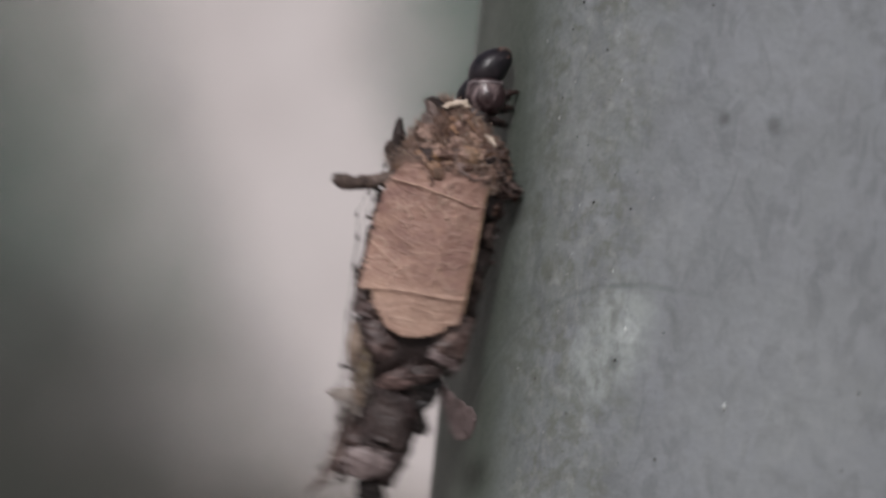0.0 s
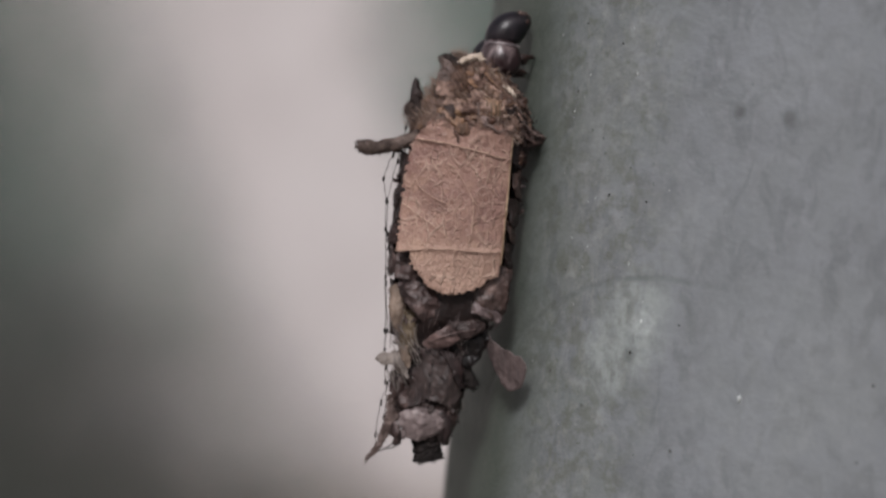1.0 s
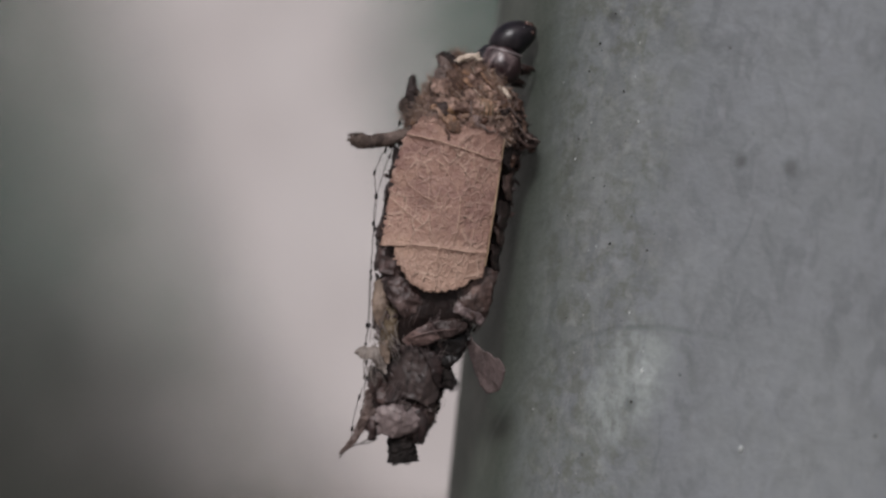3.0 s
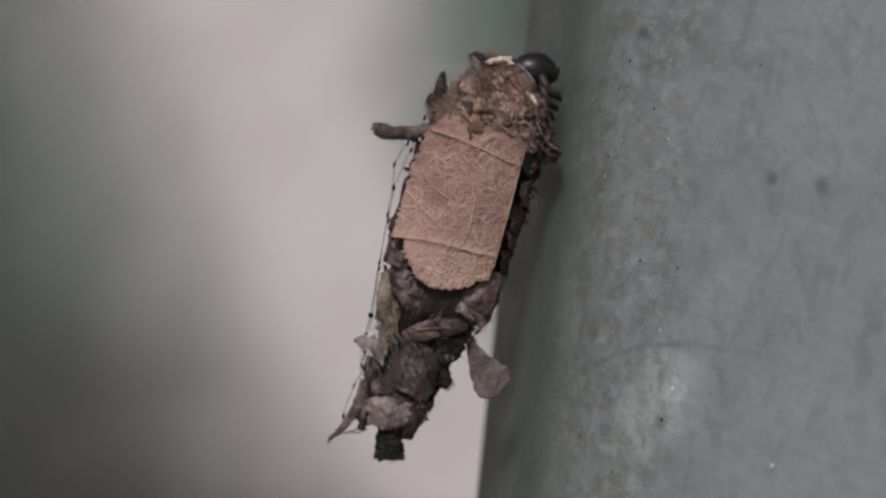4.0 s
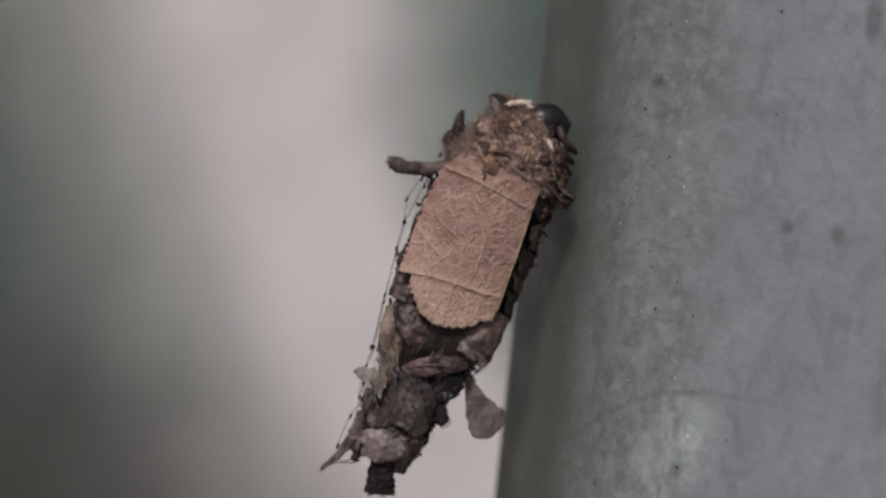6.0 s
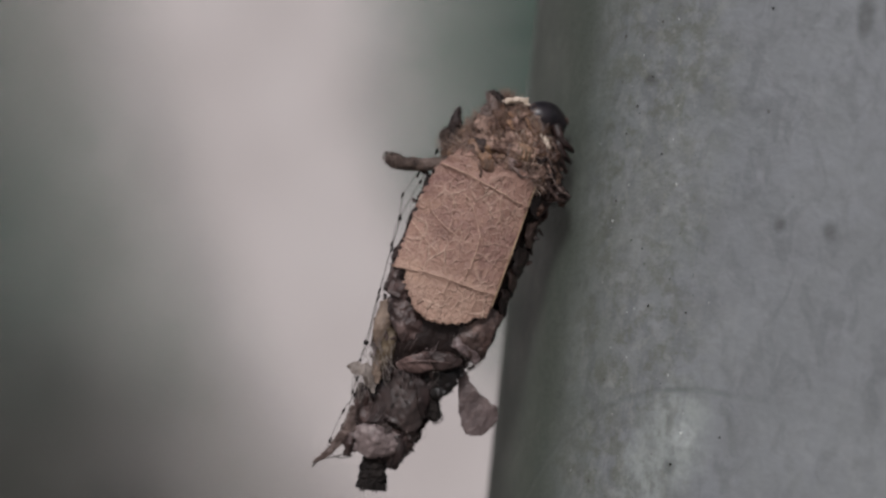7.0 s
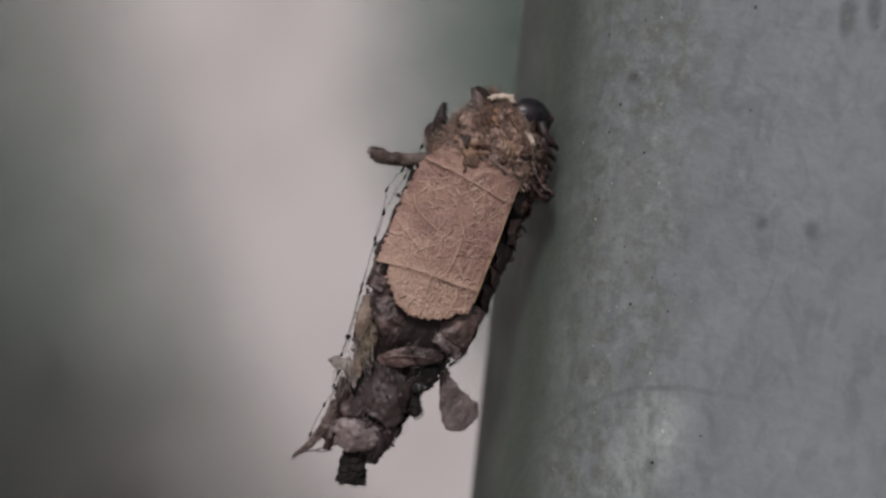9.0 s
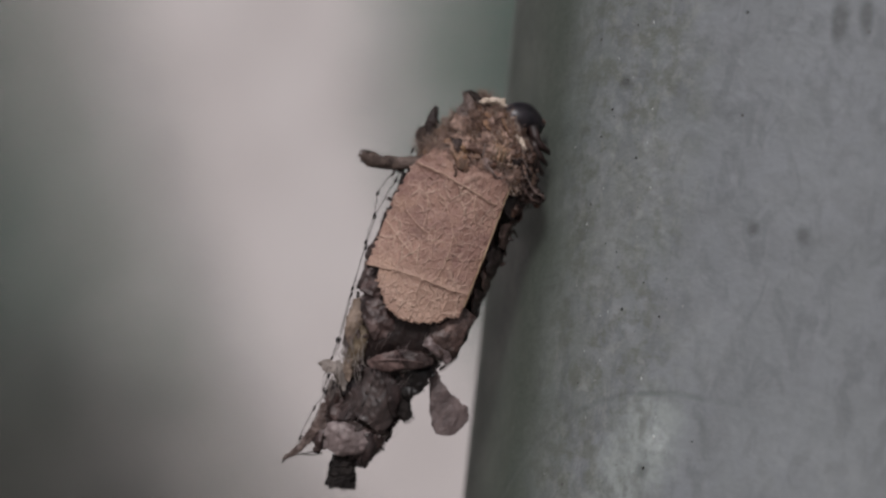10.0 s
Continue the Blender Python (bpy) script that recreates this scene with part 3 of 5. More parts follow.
def case_body(case):
    bm = bmesh.new()
    seg, rings = 48, []
    steps = 70
    for i in range(steps + 1):
        z = 0.9 - 30.5 * i / steps
        ring = []
        for k in range(seg):
            a = 2 * math.pi * k / seg
            p = skin(a, z)
            z1 = min(z, mouth(p.x) - 0.1)
            p2 = skin(a, z1, 0.55 * noise.noise(p * 0.55) + 0.3 * noise.noise(p * 1.6) - 0.15)
            ring.append(bm.verts.new(p2))
        rings.append(ring)
    for a, b in zip(rings, rings[1:]):
        for k in range(seg):
            bm.faces.new((a[k], a[(k + 1) % seg], b[(k + 1) % seg], b[k]))
    bm.faces.new(rings[-1])
    part("silk_tube", bm, SILK, case, "dark brown silk tube under the scraps")


def settle(case):
    """The lower scraps hang a little below the leaf."""
    for ob in case.children:
        if ob.name.split(".")[0] in ("leaf_panel", "leaf_edge", "leaf_vein", "collar_felt", "tail_tuft", "fan_scrap"):
            continue
        for v in ob.data.vertices:
            z = v.co.z * 1000
            k = min(1.0, max(0.0, (-14.0 - z) / 4.5))
            v.co.z -= (0.8 * k * k * (3 - 2 * k) + 0.45 * math.exp(-((z + 20.5) / 2.0) ** 2)) * MM


def inside(x, z, shape):
    hit, j = False, len(shape) - 1
    for i, (xi, zi) in enumerate(shape):
        xj, zj = shape[j]
        if (zi > z) != (zj > z) and x < (xj - xi) * (z - zi) / (zj - zi) + xi:
            hit = not hit
        j = i
    return hit


def near_line(x, z, line):
    best = 9.0
    for (ax, az), (bx, bz) in zip(line, line[1:]):
        t = max(0, min(1, ((x - ax) * (bx - ax) + (z - az) * (bz - az)) / ((bx - ax) ** 2 + (bz - az) ** 2)))
        best = min(best, math.hypot(x - ax - t * (bx - ax), z - az - t * (bz - az)))
    return best


LEAF_SHAPE = ((-5.6, -7.2), (-5.75, -9.9), (-5.6, -13.4), (-5.5, -15.6), (-4.5, -15.6), (-4.2, -16.6), (-3.3, -17.4), (-2.4, -18.25), (-1.1, -18.5),
              (0.4, -18.15), (1.7, -17.5), (1.95, -16.95), (2.95, -16.55), (2.8, -11.9), (2.45, -7.9), (2.2, -5.4), (1.4, -4.7), (-0.3, -4.5), (-1.5, -5.0),
              (-1.75, -5.8), (-2.6, -5.2), (-3.4, -4.7), (-4.2, -4.7), (-4.9, -5.9))
VEINS = (((-5.2, -6.75), (-3.2, -6.75), (-0.5, -6.95), (2.4, -7.25)), ((-5.6, -15.7), (-2.7, -15.1), (0.0, -14.9), (2.8, -14.65)),
         ((-5.6, -11.9), (-3.7, -12.9), (-1.9, -13.9), (-1.0, -15.0)), ((-4.8, -9.9), (-4.2, -10.7), (-2.5, -11.4), (-1.7, -11.7), (-1.0, -13.1)),
         ((-2.6, -8.2), (-1.4, -9.2), (-0.2, -10.7), (0.6, -11.8)), ((0.1, -7.4), (0.5, -8.5), (1.6, -10.2)),
         ((-3.9, -8.2), (-3.1, -9.4), (-2.5, -11.4)), ((-0.2, -10.7), (0.1, -12.6), (0.0, -14.9)), ((-1.0, -15.0), (-0.9, -16.6), (-0.9, -18.2)),
         ((1.5, -14.8), (1.5, -16.2), (1.4, -17.3)), ((-3.4, -15.3), (-3.1, -16.4), (-2.6, -17.6)))


def leaf_front(x, z):
    """Depth of the leaf sheet: gently bowed, wrinkled, with raised veins."""
    c, a, b = hull(z)
    y = -4.30 + 0.055 * (x + 1.3) ** 2 + 0.0012 * (z + 7) ** 2 - 0.0022 * max(0.0, -12 - z) ** 2
    y += 0.16 * noise.noise(Vector((x * 0.6, z * 0.5, 3.0))) + 0.05 * noise.noise(Vector((x * 2.2, z * 1.8, 8.0)))
    for i, line in enumerate(VEINS):
        w, h = (0.18, 0.15) if i < 2 else (0.14, 0.08)
        y -= h * math.exp(-(near_line(x, z, line) / w) ** 2)
    return y


def leaf_panel(case):
    bm = bmesh.new()
    step, grid = 0.13, {}
    for i in range(72):
        for j in range(110):
            x, z = -6.3 + i * step, -18.8 + j * step
            cx, cz = x + step / 2, z + step / 2
            ragged = (0.22 if cx < 2.0 else 0.03) * noise.noise(Vector((cx * 2.8, cz * 2.8, 0)))
            if not inside(cx + ragged, cz + ragged, LEAF_SHAPE):
                continue
            quad = []
            for di, dj in ((0, 0), (1, 0), (1, 1), (0, 1)):
                key = (i + di, j + dj)
                if key not in grid:
                    px, pz = -6.3 + key[0] * step, -18.8 + key[1] * step
                    grid[key] = bm.verts.new((px, leaf_front(px, pz), pz))
                quad.append(grid[key])
            bm.faces.new(quad)
    rim = [v for v in bm.verts if v.is_boundary]
    for v in rim:
        k = 0.05 if v.co.x < 2.0 else 0.015
        v.co += Vector((random.uniform(-k, k), random.uniform(-0.02, 0.05), random.uniform(-k, k)))
    thicken(bm, 0.16, (0, -1, 0))
    part("leaf_panel", bm, LEAF, case, "large tan dry leaf piece with a net of raised veins")
    for i, line in enumerate(VEINS):
        bm = bmesh.new()
        pts = [Vector((q.x, 0, q.y)) for q in (p.to_2d() for p in bow([(x, z, 0) for x, z in line], 7))]
        pts = [Vector((q.x + 0.08 * noise.noise(q * 1.5), leaf_front(q.x, q.z) + 0.02, q.z + 0.14 * noise.noise(q * 0.9))) for q in pts]
        size = 0.095 if i < 2 else 0.052
        tube(bm, pts, [size * (1 - 0.45 * k / len(pts)) for k in range(len(pts))], 6, 0.3)
        part("leaf_vein", bm, VEIN, case, "pale raised vein")
    # pale cut edge along the side next to the post
    bm = bmesh.new()
    line = [(np.interp(-z, (5.2, 7.9, 11.7, 16.0), (2.26, 2.46, 2.72, 2.95)), leaf_front(2.5, z) + 0.02, z) for z in [-5.4 - 0.25 * i for i in range(42)]]
    tube(bm, line, [0.06] * len(line), 6, 0.25)
    part("leaf_edge", bm, RIM, case, "straw-coloured cut edge of the leaf")


def patch(case, name, material, theta, z, wide, high, tilt=0.0, lift=0.25, curl=0.3, seed=0, label="", point=0.0, thick=0.12, crumple=1.0):
    """A ragged piece of leaf that lies on the case, loose at its lower edge."""
    rnd = random.Random(seed * 13 + 5)
    bm = bmesh.new()
    n = 13
    ct, st = math.cos(radians(tilt)), math.sin(radians(tilt))
    rows = []
    for j in range(n):
        t = -1 + 2 * j / (n - 1)
        row = []
        for i in range(n):
            s = -1 + 2 * i / (n - 1)
            w = math.sqrt(max(0.0, 1 - (abs(t) * 0.88) ** 3)) * (1 - point * (0.5 - 0.5 * t))
            h = math.sqrt(max(0.0, 1 - (abs(s) * 0.8) ** 3))
            rim = max(abs(s), abs(t)) > 0.99
            phi = math.atan2(t, s)
            torn = 1 + 0.4 * noise.noise(Vector((math.cos(phi) * 1.3, math.sin(phi) * 1.3, seed * 2.9))) + (rnd.uniform(-0.07, 0.05) if rim else 0)
            dx, dz = s * w * wide / 2 * torn, t * h * high / 2 * torn
            x, y = dx * ct - dz * st, dx * st + dz * ct
            zz = max(z + y, -30.2)
            _, a, b = hull(zz)
            out = lift + curl * (0.5 - 0.5 * t) ** 2 + 0.30 * noise.noise(Vector((dx * 0.9, dz * 0.9, seed * 1.7))) + 0.12 * crumple * noise.noise(Vector((dx * 2.6, dz * 2.6, seed)))
            row.append(bm.verts.new(skin(theta + x / max(a, 0.8), zz, out)))
        rows.append(row)
    for a, b in zip(rows, rows[1:]):
        for k in range(n - 1):
            bm.faces.new((a[k], a[k + 1], b[k + 1], b[k]))
    thicken(bm, thick)
    return part(name, bm, material, case, label)


def sheet(case, name, material, shape, depth, bend=0.0, seed=0, label="", thick=0.14, lean=0.0, step=0.2):
    """A free flat scrap of the given outline, bowed and wrinkled."""
    xs, zs = [p[0] for p in shape], [p[1] for p in shape]
    x0, z0 = min(xs) - 0.2, min(zs) - 0.2
    mx, mz = sum(xs) / len(xs), sum(zs) / len(zs)
    bm, grid = bmesh.new(), {}
    for i in range(int((max(xs) - x0) / step) + 2):
        for j in range(int((max(zs) - z0) / step) + 2):
            cx, cz = x0 + (i + 0.5) * step, z0 + (j + 0.5) * step
            rag = 0.14 * noise.noise(Vector((cx * 2.3, cz * 2.3, seed)))
            if not inside(cx + rag, cz + rag, shape):
                continue
            quad = []
            for key in ((i, j), (i + 1, j), (i + 1, j + 1), (i, j + 1)):
                if key not in grid:
                    px, pz = x0 + key[0] * step, z0 + key[1] * step
                    y = depth + bend * (px - mx) ** 2 + lean * (pz - mz) + 0.18 * noise.noise(Vector((px * 0.9, pz * 0.9, seed + 2.0)))
                    grid[key] = bm.verts.new((px, y, pz))
                quad.append(grid[key])
            bm.faces.new(quad)
    rim = [v for v in bm.verts if v.is_boundary]
    for go in range(3):
        mean = {v: sum((e.other_vert(v).co for e in v.link_edges if e.is_boundary), Vector()) / 2 for v in rim if sum(e.is_boundary for e in v.link_edges) == 2}
        for v, q in mean.items():
            v.co = v.co.lerp(q, 0.5)
    for v in rim:
        v.co += Vector((random.uniform(-0.04, 0.04), 0, random.uniform(-0.04, 0.04)))
    thicken(bm, thick)
    return part(name, bm, material, case, label)


def shell(case, name, material, shape, depth, bulge, seed=0, label="", lean=(0.0, 0.0), crumple=0.12, curl=0.0, step=0.13, thick=0.1, rag=0.18, along=1.0):
    """A domed, crumpled scrap of the given outline; its rim lies at that depth, curl bends the rim back outward, along under 1 makes it a barrel."""
    xs, zs = [p[0] for p in shape], [p[1] for p in shape]
    x0, z0 = min(xs) - 0.2, min(zs) - 0.2
    mx, mz = sum(xs) / len(xs), sum(zs) / len(zs)
    rx, rz = (max(xs) - min(xs)) / 2, (max(zs) - min(zs)) / 2
    bm, grid = bmesh.new(), {}
    for i in range(int((max(xs) - x0) / step) + 2):
        for j in range(int((max(zs) - z0) / step) + 2):
            cx, cz = x0 + (i + 0.5) * step, z0 + (j + 0.5) * step
            tear = rag * noise.noise(Vector((cx * 2.3, cz * 2.3, seed)))
            if not inside(cx + tear, cz + tear, shape):
                continue
            quad = []
            for key in ((i, j), (i + 1, j), (i + 1, j + 1), (i, j + 1)):
                if key not in grid:
                    px, pz = x0 + key[0] * step, z0 + key[1] * step
                    dx, dz = px - mx, pz - mz
                    r = math.hypot(dx / rx, along * dz / rz)
                    y = depth + lean[0] * dx + lean[1] * dz - bulge * max(0.0, 1 - r * r) - curl * max(0.0, r - 0.7) ** 2 * 4
                    y -= crumple * (1.6 * noise.noise(Vector((px * 0.8, pz * 0.8, seed + 2.0))) + 1.6 * abs(noise.noise(Vector((px * 1.3, pz * 1.6, seed + 5.0)))) + 0.35 * noise.noise(Vector((px * 3.1, pz * 3.1, seed + 9.0))))
                    grid[key] = bm.verts.new((px, y, pz))
                quad.append(grid[key])
            bm.faces.new(quad)
    rim = [v for v in bm.verts if v.is_boundary]
    for go in range(3):
        mean = {v: sum((e.other_vert(v).co for e in v.link_edges if e.is_boundary), Vector()) / 2 for v in rim if sum(e.is_boundary for e in v.link_edges) == 2}
        for v, q in mean.items():
            v.co = v.co.lerp(q, 0.5)
    for v in rim:
        v.co += Vector((random.uniform(-0.04, 0.04), 0, random.uniform(-0.04, 0.04)))
    thicken(bm, thick, (0, -1, 0))
    return part(name, bm, material, case, label)


def case_scraps(case):
    # overlapping dark scraps all round the lower case and along the sides of the leaf
    rnd = random.Random(4)
    seed = 10
    for z, count in ((-16.2, 9), (-18.3, 9), (-20.4, 8), (-22.4, 7), (-24.3, 7), (-26.2, 7), (-28.2, 6)):
        for k in range(count):
            seed += 1
            theta = 2 * math.pi * (k + 0.5 * (int(z) % 2)) / count + rnd.uniform(-0.2, 0.2)
            mat = rnd.choice((DARK, DARK, WINE, BROWN, BROWN, UMBER, SILK))
            if math.cos(theta) > (0.35 if z > -17 else 0.62):
                continue
            patch(case, "leaf_scrap", mat, theta, z + rnd.uniform(-0.5, 0.5), rnd.uniform(2.0, 3.4), rnd.uniform(2.0, 3.6), rnd.uniform(-40, 40),
                  rnd.uniform(0.05, 0.3), rnd.uniform(0.1, 0.55), seed)
    for z in (-6.5, -8.7, -10.8, -12.6, -14.4):
        for theta in (1.15, 1.75, 2.4, 3.1, 3.8, 4.45, -1.35):
            seed += 1
            patch(case, "leaf_scrap", rnd.choice((DARK, UMBER, BROWN, BROWN)), theta + rnd.uniform(-0.15, 0.15), z + rnd.uniform(-0.5, 0.5),
                  rnd.uniform(1.8, 3.0), rnd.uniform(2.0, 3.4), rnd.uniform(-25, 25), rnd.uniform(0.02, 0.2), rnd.uniform(0.1, 0.3), seed)
    # small crumbs that roughen the outline
    bm = bmesh.new()
    for k in range(90):
        z = rnd.uniform(-29.5, -7)
        th = rnd.uniform(-math.pi, math.pi)
        if z > -19.5 and abs(th) < 1.2:
            continue
        p = skin(th, z, 0.3)
        d = skin(th, z, 1.3) - p + Vector((rnd.uniform(-1, 1), rnd.uniform(-0.5, 0.5), rnd.uniform(-1.5, 0.8)))
        chip(bm, p, d, rnd.uniform(0.3, 0.7), rnd.uniform(0.25, 0.5), rnd.uniform(0.1, 0.25), rnd.uniform(0, 3), k)
    tagged(part("crumb_litter", bm, CHIP_DARK, case, "dark plant crumbs", smooth=False), kind="stuff")


def case_front(case):
    """The pieces that stand out on the front of the lower case."""
    shell(case, "leaf_scrap", WINE, ((-5.3, -16.0), (-4.3, -15.8), (-3.6, -17.2), (-2.2, -18.3), (-2.6, -18.9), (-4.0, -18.0), (-5.2, -17.9)),
          -1.9, 0.7, 51, "dark wine-brown scrap under the leaf's corner", crumple=0.2)
    shell(case, "leaf_scrap", WINE, ((-4.9, -18.3), (-4.2, -17.4), (-3.0, -17.9), (-1.6, -18.2), (-0.6, -19.1), (-0.4, -20.5), (-1.9, -21.5), (-3.1, -20.6), (-4.4, -19.3)),
          -2.2, 1.25, 52, "glossy wine-brown curled leaf scrap", lean=(-0.1, 0.05), crumple=0.26, curl=0.15)
    shell(case, "leaf_scrap", DARK, ((-1.9, -18.3), (-0.6, -18.1), (0.9, -18.1), (1.5, -19.6), (1.0, -20.7), (-0.4, -20.9), (-1.3, -19.6)),
          -2.2, 0.5, 53, "dark hollow scrap below the leaf", crumple=0.22)
    # husk: one lobe with a ridge along it
    shell(case, "leaf_scrap", HUSK, ((-2.3, -22.75), (-1.85, -22.0), (-0.6, -20.95), (0.5, -20.7), (1.2, -20.8), (0.8, -21.9), (-0.4, -22.8), (-1.7, -23.1)),
          -2.9, 0.85, 54, "pinkish brown husk lying across", lean=(0.05, -0.1), crumple=0.08, step=0.11, rag=0.06)
    shell(case, "leaf_scrap", BROWN, ((-0.7, -21.25), (-0.2, -20.7), (1.5, -20.1), (2.5, -20.3), (2.6, -20.9), (1.5, -21.7), (0.3, -22.3), (0.1, -21.6)),
          -2.85, 0.7, 55, "dark brown end of the husk", lean=(0.1, 0.0), crumple=0.12)
    bm = bmesh.new()
    ridge = bow(((-1.6, -3.55, -22.3), (-0.6, -3.8, -21.75), (0.5, -3.7, -21.3), (1.9, -3.3, -20.9)), 5)
    tube(bm, ridge, list(np.interp(np.linspace(0, 1, len(ridge)), (0, 0.3, 1), (0.03, 0.09, 0.04))), 7, 0.2)
    part("leaf_scrap", bm, HUSK, case, "pale ridge of the husk")
    shell(case, "leaf_scrap", DARK, ((-0.3, -22.6), (0.8, -21.9), (2.5, -20.9), (3.0, -21.6), (2.95, -22.3), (2.5, -23.5), (2.0, -24.1), (1.2, -24.0), (0.4, -23.5)),
          -1.9, 0.7, 56, "black ragged mass under the husk", crumple=0.3, rag=0.45)
    shell(case, "leaf_scrap", POD, ((-2.5, -23.4), (-1.2, -22.85), (0.3, -23.1), (1.2, -23.7), (1.65, -25.0), (1.6, -27.0), (0.8, -27.5), (-0.2, -27.2), (-2.1, -26.9), (-2.75, -26.0), (-2.8, -24.6)),
          -1.3, 1.35, 57, "slate-brown barrel of rolled leaf", lean=(-0.1, 0.0), crumple=0.13, rag=0.12, along=0.35)
    shell(case, "leaf_scrap", DARK, ((-0.9, -23.0), (0.4, -23.0), (1.5, -24.2), (1.7, -26.0), (0.9, -25.4), (0.3, -24.2)),
          -2.3, 0.45, 58, "blue-black glossy shoulder of the barrel", lean=(0.35, 0.0), crumple=0.14)
    shell(case, "leaf_scrap", WINE, ((-3.6, -26.4), (-2.7, -26.2), (-2.0, -27.2), (-0.4, -27.6), (0.9, -27.4), (1.3, -27.9), (0.2, -28.2), (-1.6, -28.2), (-3.2, -28.0)),
          -1.4, 0.5, 59, "dark fold above the end scrap", crumple=0.25)
    shell(case, "leaf_scrap", PALE, ((-3.3, -28.7), (-2.4, -28.0), (-0.9, -27.7), (0.5, -27.6), (1.1, -28.2), (0.6, -29.5), (-0.7, -30.4), (-1.7, -30.6), (-2.6, -30.4)),
          -1.5, 0.95, 60, "pale greyish rose end scrap", lean=(0.0, -0.08), crumple=0.2, rag=0.35)
    shell(case, "leaf_scrap", WINE, ((-3.6, -29.4), (-3.1, -29.2), (-2.6, -30.2), (-2.5, -31.1), (-3.0, -31.3), (-3.5, -30.6)),
          -1.5, 0.45, 61, "dark red-brown curled scrap at the tail", crumple=0.25, rag=0.35)
    shell(case, "leaf_scrap", UMBER, ((0.6, -28.0), (1.25, -27.5), (1.7, -28.3), (1.4, -29.6), (1.2, -30.8), (0.75, -30.5), (0.6, -29.3)),
          -1.2, 0.35, 62, "dark narrow lobe beside the tail", crumple=0.12)
    shell(case, "leaf_scrap", UMBER, ((0.75, -17.4), (1.0, -18.7), (1.05, -19.5), (1.7, -19.7), (2.3, -20.0), (3.0, -20.0), (3.8, -20.2), (3.75, -19.7), (4.05, -19.2), (4.15, -17.6), (4.1, -15.9), (3.3, -15.6), (1.8, -16.2)),
          -2.5, 0.45, 63, "dusky rose-brown scrap below the leaf", lean=(0.1, 0.05), crumple=0.16, step=0.13)
    shell(case, "leaf_scrap", ROSE, ((0.95, -18.6), (1.25, -18.3), (1.6, -18.9), (2.2, -19.3), (3.1, -19.3), (3.75, -19.6), (3.85, -20.2), (3.1, -20.1), (2.3, -20.05), (1.6, -19.8), (1.0, -19.55)),
          -2.72, 0.4, 64, "paler torn end of the rose-brown scrap", lean=(0.1, 0.05), crumple=0.14, step=0.11)
    shell(case, "leaf_scrap", BUFF, ((-5.3, -18.6), (-4.6, -18.2), (-3.9, -19.7), (-3.4, -21.4), (-4.1, -22.3), (-4.8, -21.6), (-5.2, -20.3)),
          -1.3, 0.5, 65, "brown translucent scrap along the side", crumple=0.1)
    shell(case, "leaf_scrap", STRAW, ((-3.9, -20.3), (-3.2, -20.1), (-2.6, -21.6), (-2.4, -23.2), (-2.8, -24.6), (-3.6, -24.5), (-4.0, -23.0)),
          -1.8, 0.55, 66, "olive straw strip along the side", crumple=0.12, curl=0.2)
    shell(case, "leaf_scrap", PAPER, ((-5.65, -24.5), (-5.4, -24.0), (-4.3, -23.7), (-3.3, -23.9), (-2.9, -24.8), (-2.9, -25.7), (-3.6, -25.5), (-4.3, -24.7), (-5.0, -24.9)),
          -2.0, 0.3, 67, "pale papery scrap sticking out", crumple=0.22, curl=0.3, step=0.12)
    shell(case, "leaf_scrap", BUFF, ((-4.0, -23.2), (-3.4, -23.0), (-2.9, -24.0), (-2.85, -25.0), (-3.3, -24.7), (-3.8, -24.0)),
          -2.35, 0.2, 68, "buff papery scrap beside the pale one", crumple=0.1, step=0.12)
    shell(case, "leaf_scrap", WINE, ((-4.2, -25.2), (-3.4, -25.4), (-2.6, -26.2), (-2.6, -27.4), (-3.4, -27.9), (-4.1, -27.0)),
          -1.2, 0.6, 69, "dark wrinkled scrap beside the barrel", crumple=0.2)
    shell(case, "tail_scrap", MAUVE, ((-4.1, -27.2), (-3.4, -27.4), (-2.8, -28.4), (-3.45, -30.0), (-4.05, -31.6), (-4.5, -32.3), (-5.3, -33.0), (-5.05, -32.4), (-4.5, -31.3), (-4.15, -29.4)),
          -0.9, 0.3, 70, "pointed grey-mauve tail scrap", crumple=0.12, step=0.12)
    # thin pale edges that catch the light
    for pts in (((-3.0, -2.6, -18.2), (-2.2, -3.3, -19.0), (-1.4, -3.2, -19.4)), ((1.1, -3.0, -18.7), (1.3, -3.1, -19.3), (2.2, -3.0, -19.9), (3.0, -2.8, -20.4))):
        bm = bmesh.new()
        line = [p + Vector((0, 0, 0.1 * noise.noise(p * 2))) for p in bow(pts, 6)]
        tube(bm, line, [0.02] * len(line), 5, 0.4)
        part("silk_thread", bm, PAPER, case, "pale silk strand")


